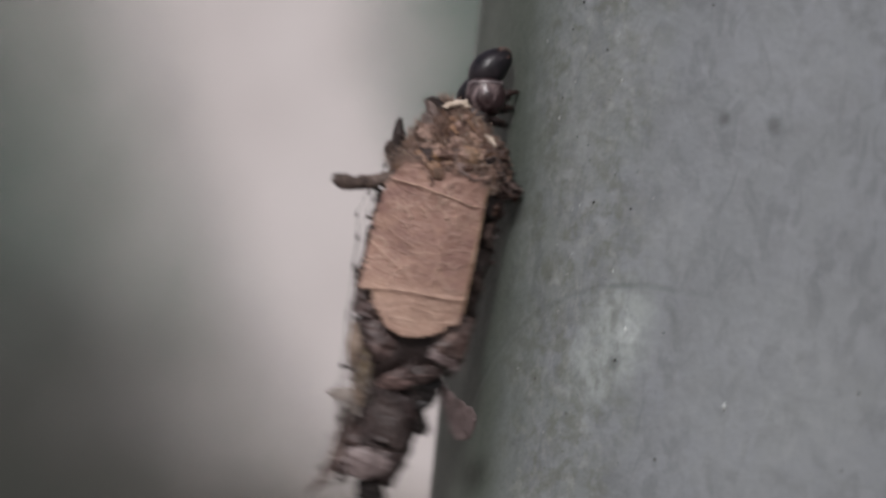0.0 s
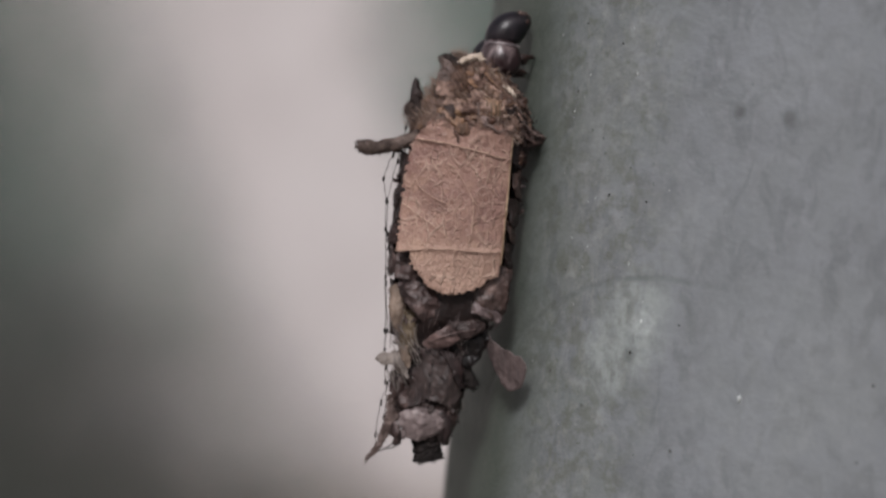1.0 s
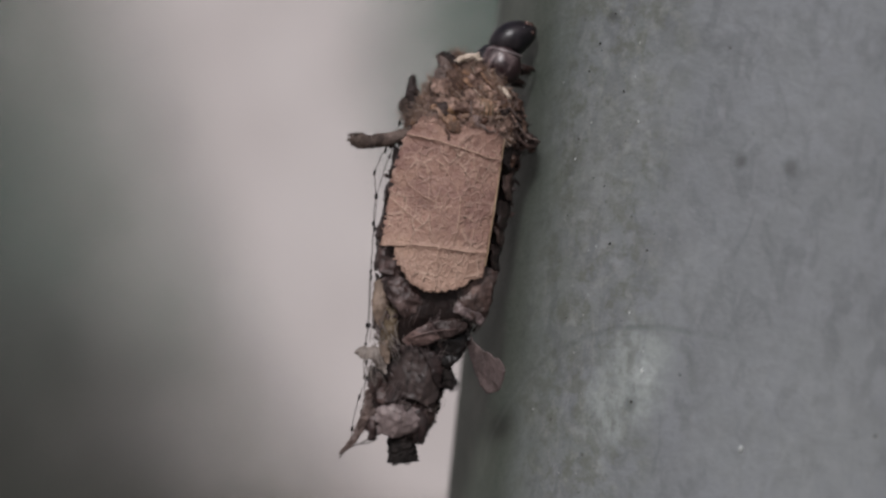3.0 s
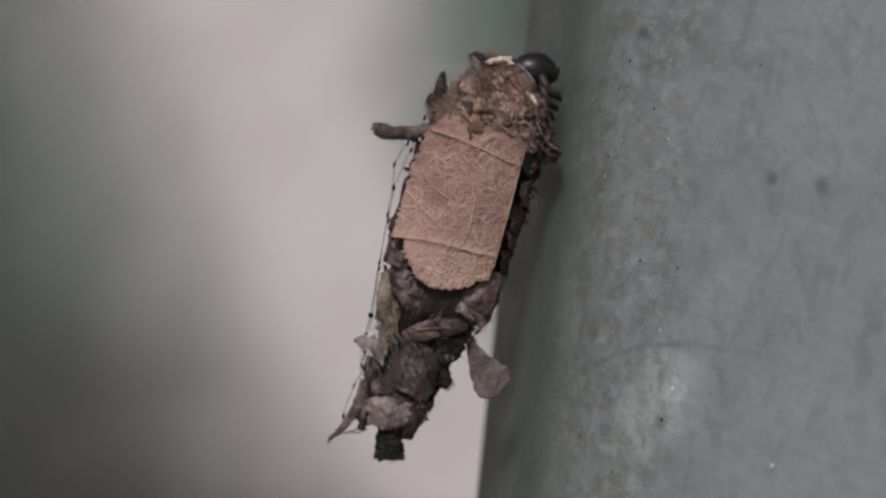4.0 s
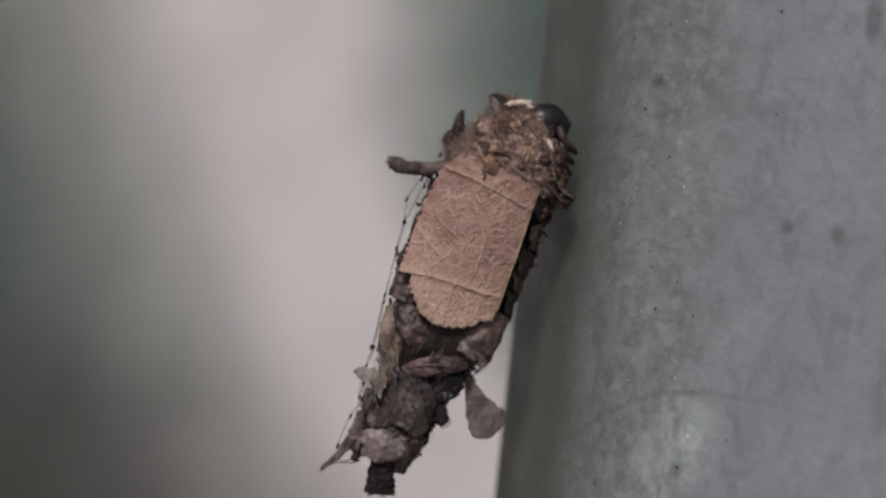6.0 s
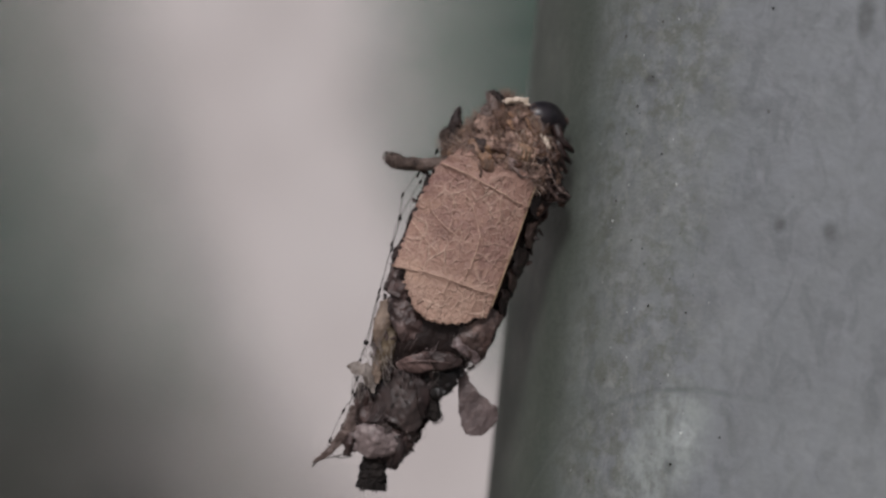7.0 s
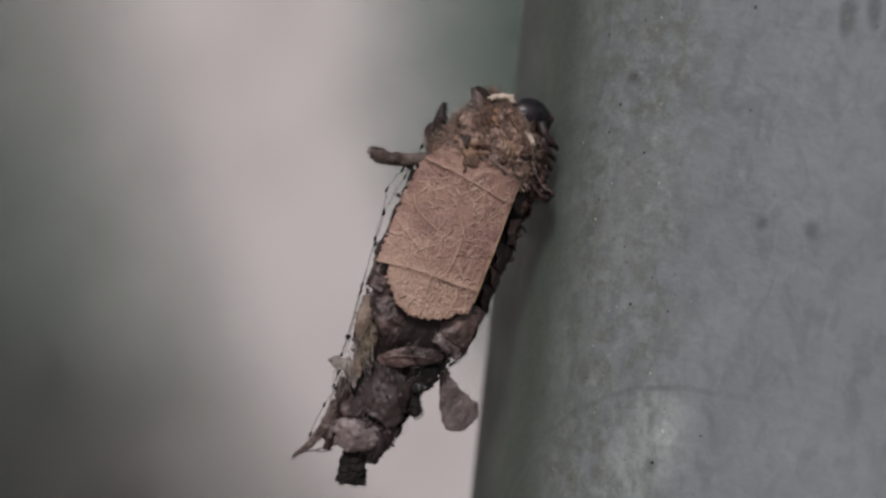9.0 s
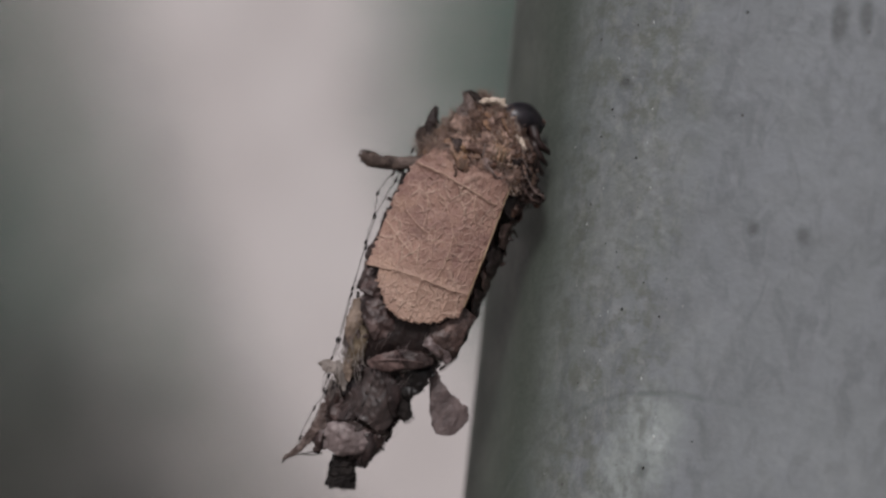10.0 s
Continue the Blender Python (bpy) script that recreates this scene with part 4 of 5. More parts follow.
def case_collar(case):
    """The shaggy mouth of the case: matted felt, shreds of leaf laid over one another, and fibres."""
    rnd = random.Random(8)
    bm = bmesh.new()
    seg, rows = 200, []
    for i in range(101):
        z = 0.75 - 6.3 * i / 100
        row = []
        for k in range(seg):
            a = 2 * math.pi * k / seg
            q = skin(a, z)
            fold = 0.42 * noise.noise(q * 0.7) + 0.32 * noise.noise(q * 1.6) + 0.22 * noise.noise(q * 3.6) + 0.11 * noise.noise(q * 7.5)
            row.append(bm.verts.new(skin(a, min(z, mouth(q.x) + 0.4 * fold), 0.1 + fold + (0.25 if -4.5 < z < -1 else 0))))
        rows.append(row)
    for a, b in zip(rows, rows[1:]):
        for k in range(seg):
            bm.faces.new((a[k], a[(k + 1) % seg], b[(k + 1) % seg], b[k]))
    part("collar_felt", bm, FELT, case, "matted pinkish brown felt round the mouth")
    for k in range(12):
        z, th = rnd.uniform(-5.4, 0.0), rnd.uniform(-1.7, 1.2)
        z = min(z, mouth(skin(th, z).x) - rnd.uniform(0.5, 1.2))
        bm = bmesh.new()
        r = rnd.uniform(0.25, 0.5)
        lump(bm, skin(th, z, rnd.uniform(0.0, 0.3)), (r * rnd.uniform(1, 1.8), r, r * rnd.uniform(0.7, 1.2)), (0, rnd.uniform(-90, 90), 0), 0.5, 1.6, 16, 12, k)
        part("felt_tuft", bm, CLUMP if th > 0.3 else rnd.choice((FELT, FELT, RUST)), case)
    for k in range(56):
        th, z = rnd.uniform(-1.6, 1.3), rnd.uniform(-5.2, 0.0)
        z = min(z, mouth(skin(th, z).x) - rnd.uniform(0.5, 1.2))
        mat = rnd.choice((CLUMP, CLUMP, RUST, UMBER, BROWN, MAUVE)) if th > 0.35 else rnd.choice((OCHRE, OCHRE, TAN, RUST, RUST, FELT, FELT, BUFF))
        patch(case, "leaf_shred", mat, th, z, rnd.uniform(0.9, 2.2), rnd.uniform(0.3, 0.75), rnd.gauss(-38, 22), rnd.uniform(0.05, 0.35), rnd.uniform(-0.1, 0.4),
              600 + k, thick=0.05, crumple=1.8)
    for mat, count, thick, label in ((FUZZ, 3000, 0.02, "tangled tan fibres"), (OCHRE, 1400, 0.026, "ochre leaf fibres"), (CREAM, 200, 0.018, "cream silk hairs"), (CHIP_DARK, 260, 0.022, "tangled dark fibres")):
        bm = bmesh.new()
        for k in range(count):
            z, th = rnd.uniform(-5.9, 0.6), rnd.uniform(-1.6, 1.5 if mat is CHIP_DARK else 0.75)
            z = min(z, mouth(skin(th, z).x) - 0.2)
            p = skin(th, z, 0.3)
            d = (skin(th, z, 1.3) - p) * rnd.uniform(-0.15, 0.45) + Vector((0.75 + rnd.gauss(0, 0.5), 0, -0.6 + rnd.gauss(0, 0.5)))
            d.normalize()
            d *= rnd.choice((-1, 1))
            l = rnd.uniform(0.35, 1.2)
            q = p + d * l * 0.5 + Vector((rnd.uniform(-0.15, 0.15), rnd.uniform(-0.1, 0.1), rnd.uniform(-0.15, 0.15)))
            tube(bm, [p, q, p + d * l], [thick, thick, thick * 0.6], 3)
        tagged(part("fibre_tangle", bm, mat, case, label), kind="stuff")
    # crumbs and fluff that creep over the upper edge of the leaf
    for k in range(9):
        x = rnd.uniform(-4.9, 2.0)
        z = np.interp(x, (-5.4, -3.6, -2.2, -0.9, 0.9, 2.3), (-4.9, -4.5, -5.4, -4.7, -4.5, -5.0)) + rnd.uniform(-0.1, 0.4)
        bm = bmesh.new()
        r = rnd.uniform(0.16, 0.34)
        lump(bm, (x, leaf_front(x, z) + 0.1, z), (r * 1.7, r, r), (0, rnd.uniform(-60, 60), 0), 0.8, 1.8, 14, 10, 60 + k)
        part("felt_tuft", bm, rnd.choice((FELT, FELT, RUST, OCHRE)), case)
    bm = bmesh.new()
    for k in range(300):
        x = rnd.uniform(-5.3, 2.2)
        z = np.interp(x, (-5.4, -3.6, -2.2, -0.9, 0.9, 2.3), (-5.2, -4.6, -5.6, -4.8, -4.6, -5.1)) + rnd.uniform(-0.4, 0.4)
        p = Vector((x, leaf_front(x, z) - 0.03, z))
        d = Vector((rnd.uniform(-1, 1), -0.12, rnd.uniform(-1, 0.8))).normalized() * rnd.uniform(0.25, 0.6)
        tube(bm, [p, p + d * 0.5 + Vector((0, rnd.uniform(-0.08, 0.0), 0)), p + d], [0.018, 0.018, 0.01], 3)
    tagged(part("fibre_tangle", bm, FUZZ, case, "fine fibres over the leaf's upper edge"), kind="stuff")
    # dark reddish lumps that lean on the post
    for k in range(34):
        z = rnd.uniform(-7.2, -2.2)
        reach = np.interp(-z, (2.2, 3.0, 4.0, 5.0, 6.0, 7.2), (2.4, 3.1, 4.1, 5.0, 4.5, 3.2))
        p = Vector((rnd.uniform(1.9 if z < -5 else 1.5, reach), rnd.uniform(-2.2, 1.0), z))
        bm = bmesh.new()
        r = rnd.uniform(0.32, 0.62)
        lump(bm, p, (r, r, r * rnd.uniform(0.9, 1.6)), (rnd.uniform(-40, 40), rnd.uniform(-50, 50), 0), 0.9, 1.5, 16, 12, 500 + k)
        part("felt_tuft", bm, UMBER if k % 7 == 0 else (RUST if k % 4 == 1 else CLUMP), case)
    bm = bmesh.new()
    for k in range(260):
        z = rnd.uniform(-7.3, -2.0)
        reach = np.interp(-z, (2.0, 3.0, 4.0, 5.0, 6.0, 7.2), (2.4, 3.2, 4.2, 5.2, 4.7, 3.3))
        p = Vector((rnd.uniform(1.6, reach), rnd.uniform(-2.4, 0.6), z))
        d = Vector((rnd.uniform(-0.5, 1), rnd.uniform(-0.6, 0.3), rnd.uniform(-1, 1))).normalized() * rnd.uniform(0.3, 0.7)
        tube(bm, [p, p + d * 0.5 + Vector((0.05, 0, rnd.uniform(-0.1, 0.1))), p + d], [0.028, 0.026, 0.012], 3)
    tagged(part("fibre_tangle", bm, CLUMP, case, "dark fibres on the post side"), kind="stuff")


def case_mouth(case):
    """The pieces that stand out on the collar."""
    shell(case, "leaf_shred", OCHRE, ((-2.4, -1.3), (-1.9, -0.3), (-0.9, 0.3), (-0.35, -0.5), (0.4, -1.4), (0.3, -2.4), (-1.1, -2.2)),
          -1.75, 0.6, 81, "ochre fold at the neck of the case", crumple=0.3, rag=0.45, lean=(0.05, 0.35), step=0.12)
    shell(case, "leaf_shred", RUST, ((0.2, -1.6), (1.5, -1.9), (2.4, -2.9), (2.3, -4.3), (1.3, -3.9), (0.5, -2.7)),
          -2.4, 0.6, 82, "rusty brown shred beside the mouth", crumple=0.3, rag=0.45, lean=(0.2, 0.2), step=0.12)
    shell(case, "leaf_shred", FELT, ((-4.3, -2.0), (-3.4, -1.1), (-2.3, -1.4), (-1.7, -2.5), (-2.5, -3.5), (-3.9, -3.3)),
          -1.9, 0.45, 83, "tan felted fold on the collar", crumple=0.3, rag=0.45, lean=(0.0, 0.3), step=0.12)
    shell(case, "leaf_shred", RUST, ((-2.3, -2.6), (-1.2, -2.2), (-0.4, -3.0), (-0.6, -4.3), (-1.6, -4.7), (-2.6, -3.9)),
          -2.9, 0.6, 84, "reddish brown folded shred", crumple=0.3, rag=0.45, lean=(0.0, 0.2), step=0.12)
    shell(case, "leaf_shred", OCHRE, ((-0.5, -2.7), (0.5, -2.6), (1.2, -3.2), (1.1, -4.4), (0.2, -4.9), (-0.5, -4.2)),
          -3.25, 0.5, 85, "yellowish ribbed shred", crumple=0.16, rag=0.3, lean=(0.1, 0.1), step=0.12)
    for k in range(4):
        bm = bmesh.new()
        x = -0.2 + 0.33 * k
        line = bow(((x, -3.85 + 0.1 * abs(k - 1.5), -3.0), (x + 0.12, -4.0 + 0.1 * abs(k - 1.5), -3.7), (x + 0.2, -3.9 + 0.1 * abs(k - 1.5), -4.4)), 4)
        tube(bm, line, [0.03] + [0.06] * (len(line) - 2) + [0.03], 6, 0.2)
        part("shred_rib", bm, STRAW, case, "pale olive rib")
    for pts, r, mat, label in ((((-1.1, -3.3, -2.5), (-0.85, -3.75, -3.6), (-0.3, -4.1, -4.6), (0.6, -4.3, -5.0), (1.5, -4.0, -5.2)), 0.12, MAUVE, "mauve rolled rim round the ribbed shred"),
                               (((1.9, -2.6, -2.2), (2.6, -2.6, -3.2), (3.3, -2.3, -4.2), (4.2, -2.0, -4.8), (5.2, -1.6, -5.1)), 0.11, MAUVE, "mauve-grey sliver on the post side"),
                               (((2.9, -2.4, -4.6), (3.5, -2.3, -5.2), (4.3, -2.0, -5.5), (5.0, -1.6, -5.4)), 0.13, UMBER, "dusky sliver on the post side"),
                               (((2.3, -2.9, -3.4), (2.7, -2.8, -4.3), (2.9, -2.6, -5.4)), 0.12, RUST, "rusty sliver"),
                               (((-2.7, -3.9, -5.7), (-2.2, -4.3, -6.1), (-1.9, -4.4, -6.5)), 0.12, RUST, "brown sliver in the notch")):
        bm = bmesh.new()
        line = [p + Vector((noise.noise(p * 1.9), 0, noise.noise(p * 1.9 + Vector((7, 0, 0))))) * 0.22 for p in bow(pts, 8)]
        tube(bm, line, [r * (0.9 + 0.5 * noise.noise(line[k] * 2.3)) * (0.5 + 0.5 * math.sin(3.1 * (0.1 + 0.85 * k / len(line)))) for k in range(len(line))], 9, 0.3)
        part("leaf_shred", bm, mat, case, label)
    for x, y, z, r, mat, label in ((-3.05, -3.5, -4.4, 0.62, CHIP_DARK, "dark round plug in the felt"), (-1.85, -4.2, -5.45, 0.55, CHIP, "brown felted plug in the leaf's notch"),
                                   (-2.2, -4.1, -5.1, 0.5, OCHRE, "ochre crumb above the plug")):
        bm = bmesh.new()
        lump(bm, (x, y, z), (r, r * 0.6, r * 1.1), (0, 30 * x, 0), 0.55, 1.7, 24, 18, x)
        part("felt_lump", bm, mat, case, label)
    for k, (x, z, r) in enumerate(((-2.35, 0.05, 0.36), (-1.85, 0.3, 0.42), (-1.3, 0.5, 0.36), (-1.0, 0.3, 0.26), (0.75, -1.5, 0.26), (1.15, -1.55, 0.32), (1.6, -1.75, 0.3), (1.95, -2.05, 0.22))):
        bm = bmesh.new()
        lump(bm, (x, -1.9 - 0.12 * max(x, 0) * 3, z), (r * 1.1, r * 0.8, r * 0.6), (0, -25 if x < 0 else 30, 0), 1.0, 2.2, 18, 14, 40 + k)
        part("silk_rim", bm, CREAM, case, "cream silk rim of the mouth")


def case_twigs(case):
    def rod(name, pts, radii, mat, label=""):
        bm = bmesh.new()
        line = bow(pts, 8)
        r = np.interp(np.linspace(0, 1, len(line)), np.linspace(0, 1, len(radii)), radii)
        line = [p + Vector((noise.noise(p * 2.1), noise.noise(p * 2.1 + Vector((9, 0, 0))), noise.noise(p * 2.1 + Vector((0, 9, 0))))) * 0.07 for p in line]
        tube(bm, line, [q * (1 + 0.16 * noise.noise(p * 0.8)) for p, q in zip(line, r)], 14, 0.3)
        for k in range(int(16 * len(line))):
            i = random.randrange(len(line) - 1)
            d = Vector((random.gauss(0, 1), random.gauss(0, 1), random.gauss(0, 1))).normalized()
            p = line[i].lerp(line[i + 1], random.random()) + d * r[i] * 0.9
            e = (d + Vector((random.gauss(0, 1), random.gauss(0, 1), random.gauss(0, 1))) * 0.8).normalized() * random.uniform(0.1, 0.3)
            tube(bm, [p, p + e * 0.6, p + e], [0.03, 0.025, 0.012], 3)
        part(name, bm, mat, case, label)

    rod("twig", ((-4.6, -1.2, -6.2), (-5.9, -1.3, -7.0), (-7.2, -1.3, -7.6), (-8.5, -1.2, -7.95), (-9.1, -1.1, -7.95), (-9.55, -1.1, -7.85)),
        (0.42, 0.48, 0.55, 0.6, 0.56, 0.25), TWIG, "grey-brown bent twig sticking out")
    rod("twig", ((-5.2, -1.0, -4.6), (-5.45, -1.0, -3.8), (-5.6, -1.0, -3.1), (-5.8, -1.0, -2.0)), (0.42, 0.5, 0.46, 0.14), CHIP_DARK, "dark pointed twig stub")
    rod("twig", ((-4.6, -1.0, -5.2), (-5.6, -1.0, -4.9), (-6.0, -1.0, -4.4), (-5.6, -1.0, -3.9)), (0.35, 0.4, 0.4, 0.3), TWIG, "curled bark end")
    rod("twig", ((-3.6, -1.4, -4.2), (-3.8, -1.4, -3.3), (-4.15, -1.4, -2.3)), (0.42, 0.35, 0.1), CHIP_DARK)
    rod("twig", ((-2.6, -1.2, -1.8), (-3.2, -1.2, -1.0), (-3.6, -1.2, -0.4), (-4.1, -1.2, -0.1)), (0.5, 0.5, 0.4, 0.25), MAUVE, "curled bark end")
    rod("twig", ((-2.6, -1.2, -1.0), (-2.9, -1.2, -0.2), (-3.4, -1.2, 0.1), (-3.8, -1.2, 0.0)), (0.3, 0.3, 0.25, 0.15), CHIP_DARK)
    rod("twig", ((-2.4, -1.3, -0.9), (-3.0, -1.3, -0.1), (-3.9, -1.3, 0.15)), (0.3, 0.28, 0.2), CHIP_DARK, "thin dark splinter at the mouth")
    rod("twig", ((-3.2, -1.5, -2.2), (-3.6, -1.5, -1.5), (-3.5, -1.5, -1.0)), (0.5, 0.55, 0.35), MAUVE, "rounded grey bark end")
    rod("twig", ((1.0, -1.4, -22.6), (1.7, -1.4, -23.6), (2.1, -1.4, -24.3), (2.7, -1.4, -24.7)), (0.5, 0.5, 0.62, 0.45), BLACK, "black stub")
    rod("twig", ((0.2, -1.6, -27.2), (0.9, -1.6, -28.4), (0.9, -1.6, -29.6)), (0.45, 0.5, 0.15), DARK)
    bm = bmesh.new()
    for a, b in (((-2.6, -0.5, -29.8), (-4.4, -0.6, -31.3)), ((-2.4, -0.5, -30.2), (-3.8, -0.6, -30.9)), ((-3.0, -0.4, -27.6), (-5.1, -0.6, -32.4))):
        tube(bm, bow((a, (Vector(a) + Vector(b)) / 2 + Vector((0, 0, -0.2)), b), 5), [0.06] * 11, 5)
    part("silk_thread", bm, THREAD, case, "loose silk threads at the tail")


def case_flaps(case):
    """The loose fan, drawn from its hinge."""
    shape = ((-0.1, 0.7), (0.35, 0.7), (1.4, -0.2), (2.4, -0.8), (4.2, -1.3), (4.7, -2.2), (4.3, -3.6), (3.7, -4.1), (2.7, -4.3), (1.7, -3.1), (0.7, -0.9), (0.0, -0.1))
    return sheet(case, "fan_scrap", FAN, shape, 0.0, 0.03, 42, "fan-shaped rose-grey scrap hanging loose", thick=0.1, step=0.1)


def case_threads(case):
    """Silk lines with knots of frass, stretched beside the case."""
    lines = (((-5.9, -1.2, -4.6), (-6.2, -1.1, -8.2), (-6.6, -1.0, -12.4), (-6.1, -0.9, -15.4), (-5.2, -0.8, -20.6), (-4.9, -0.8, -23.2), (-4.2, -0.7, -27.0), (-4.0, -0.6, -30.6)),
             ((-6.3, -1.0, -7.2), (-7.1, -1.0, -9.9), (-6.5, -0.9, -12.4), (-6.0, -0.8, -16.0), (-5.05, -0.8, -20.6), (-5.0, -0.7, -23.4)),
             ((-4.9, -0.8, -23.8), (-4.2, -0.6, -25.4), (-4.6, -0.6, -27.6), (-4.5, -0.5, -31.3)))
    for n, pts in enumerate(lines):
        bm = bmesh.new()
        line = bow(pts, 8)
        for p in line:
            p.x += random.uniform(-0.05, 0.05)
        tube(bm, line, [0.034] * len(line), 5, 0.5)
        part("silk_thread", bm, THREAD, case, "thin grey silk thread")
        for i in range(3, len(line) - 2, 6):
            bm = bmesh.new()
            lump(bm, line[i], (0.11, 0.1, 0.18 + 0.1 * random.random()), rough=0.5, freq=2.0, seg=8, rings=6, seed=i + n)
            part("frass_knot", bm, BLACK, case)


def case_wisps(case):
    """Fine pale silk that ties the scraps down."""
    rnd = random.Random(21)
    bm = bmesh.new()
    for k in range(70):
        th, z = rnd.uniform(-1.6, 1.6), rnd.uniform(-29.5, -17.5)
        if z > -19 and abs(th) < 0.9:
            continue
        dth, dz = rnd.uniform(-0.35, 0.35), rnd.uniform(-1.6, 1.6)
        pts = [skin(th + dth * t, max(z + dz * t, -30), 0.55 + 0.3 * math.sin(3.1 * t) + 0.1 * rnd.random()) for t in (0, 0.33, 0.66, 1)]
        tube(bm, bow(pts, 3), [0.012] * 10, 3)
    for k in range(60):
        p = Vector((rnd.uniform(-4.9, -2.8), rnd.uniform(-2.9, -2.3), rnd.uniform(-25.2, -19.5)))
        d = Vector((rnd.uniform(-0.15, 0.6), rnd.uniform(-0.3, 0.1), rnd.uniform(-1, -0.3))).normalized() * rnd.uniform(0.5, 1.5)
        tube(bm, bow([p, p + d * 0.5 + Vector((rnd.uniform(-0.15, 0.15), 0, 0)), p + d], 3), [0.028] * 7, 4)
    strands = bmesh.new()
    for k in range(12):
        th, z, lay = rnd.uniform(-1.7, 1.5), rnd.uniform(-29.0, -17.8), rnd.uniform(-1.2, 1.2)
        if z > -19 and abs(th) < 0.9:
            continue
        for j in range(16):
            a, b, l = th + rnd.gauss(0, 0.16), z + rnd.gauss(0, 0.35), rnd.uniform(0.6, 1.9)
            pts = [skin(a + l * math.sin(lay + 0.15 * j / 16) * t / 3.5, max(b - l * math.cos(lay) * t, -30), 0.5 + 0.22 * math.sin(3.1 * t) + 0.06 * rnd.random()) for t in (0, 0.5, 1)]
            tube(strands, bow(pts, 2), [0.016, 0.02, 0.022, 0.02, 0.01], 3)
    tagged(part("fibre_veil", strands, ROSE, case, "rose-grey fibres lying over the scraps"), kind="stuff")
    tagged(part("silk_wisp", bm, PAPER, case, "fine pale silk wisps"), kind="stuff")


def case_tuft(case):
    """The black frayed end of the tube, which slides in and out."""
    bm = bmesh.new()
    stub = [(0.05 * math.sin(3 * t), 0, 1.3 - 2.6 * t) for t in np.linspace(0, 1, 14)]
    tube(bm, stub, [0.9 + 0.32 * t for t in np.linspace(0, 1, 14)], 22, 0.34)
    rnd = random.Random(3)
    for k in range(90):
        a, z = rnd.uniform(0, 6.28), rnd.uniform(-1.3, 0.6)
        p = Vector((0.8 * math.cos(a), 0.8 * math.sin(a), z))
        chip(bm, p, (math.cos(a) * 0.5, math.sin(a) * 0.5, rnd.uniform(-1.4, 0.2)), rnd.uniform(0.15, 0.35), 0.25, 0.15, a, 900 + k)
    return part("tail_tuft", bm, BLACK, case, "black frayed tube end", False)


# ---- the larva, its base at the local origin, its head upward ----
def bagworm_larva():
    larva = tagged(new("bagworm_larva"), "black-headed bagworm larva gripping the post", "larva")
    bm = bmesh.new()
    lump(bm, (0.4, 0, -1.5), (1.3, 1.3, 2.0), rough=0.1, freq=2, seg=24, rings=16)
    part("abdomen", bm, LEG, larva, "dark soft body")
    bm = bmesh.new()
    lump(bm, (0.65, -0.45, 0.5), (1.7, 1.45, 1.5), (0, 20, 0), 0.08, 1.6, 36, 24, 4)
    part("thorax_shield", bm, SHIELD, larva, "mottled brown and pale thorax plate")
    bm = bmesh.new()
    ring = [(0.5 + 1.38 * math.sin(a), -0.35 - 1.25 * math.cos(a), 1.42 + 0.30 * math.sin(a)) for a in np.linspace(-1.35, 1.15, 25)]
    tube(bm, ring, [0.04] + [0.12] * 23 + [0.04], 8, 0.1)
    part("thorax_rim", bm, RIMPLATE, larva, "pale grey front rim of the thorax plate")
    bm = bmesh.new()
    lump(bm, (-0.65, 0.2, 0.75), (0.75, 1.0, 1.4), (0, 25, 0), 0.06, 2, 24, 16, 6)
    part("thorax_side", bm, HEAD, larva, "black side plate")
    bm = bmesh.new()
    turn = Matrix.Translation((0.45, -0.1, 2.75)) @ Euler((0, radians(33), 0)).to_matrix().to_4x4()
    for v in lump(bm, (0, 0, 0), (1.36, 1.4, 2.0), rough=0.03, freq=1.5, seg=40, rings=28, seed=9):
        k = 1 - 0.14 * max(0.0, v.co.z) / 2.0
        v.co = turn @ Vector((v.co.x * k + 0.03 * v.co.z ** 2, v.co.y * k, v.co.z))
    head = part("head_capsule", bm, HEAD, larva, "glossy black head")
    for at, r in (((0.95, -0.72, 4.2), (0.26, 0.2, 0.2)), ((1.58, -0.68, 3.75), (0.2, 0.22, 0.26)), ((1.5, 0.1, 4.2), (0.34, 0.34, 0.34)), ((1.25, -0.45, 4.3), (0.22, 0.2, 0.22))):
        bm = bmesh.new()
        lump(bm, at, r, (0, 40, 0), 0.15, 2, 14, 10, at[0])
        part("jaw", bm, JAW, head, "rust-brown mouthparts")
    for at in ((0.95, -1.25, 3.75), (1.25, -1.12, 3.5)):
        bm = bmesh.new()
        lump(bm, at, (0.09, 0.08, 0.09), seg=10, rings=8)
        part("eye", bm, HEAD, head)
    for ob in larva.children_recursive:
        for v in ob.data.vertices:
            v.co *= 1.06
    return larva


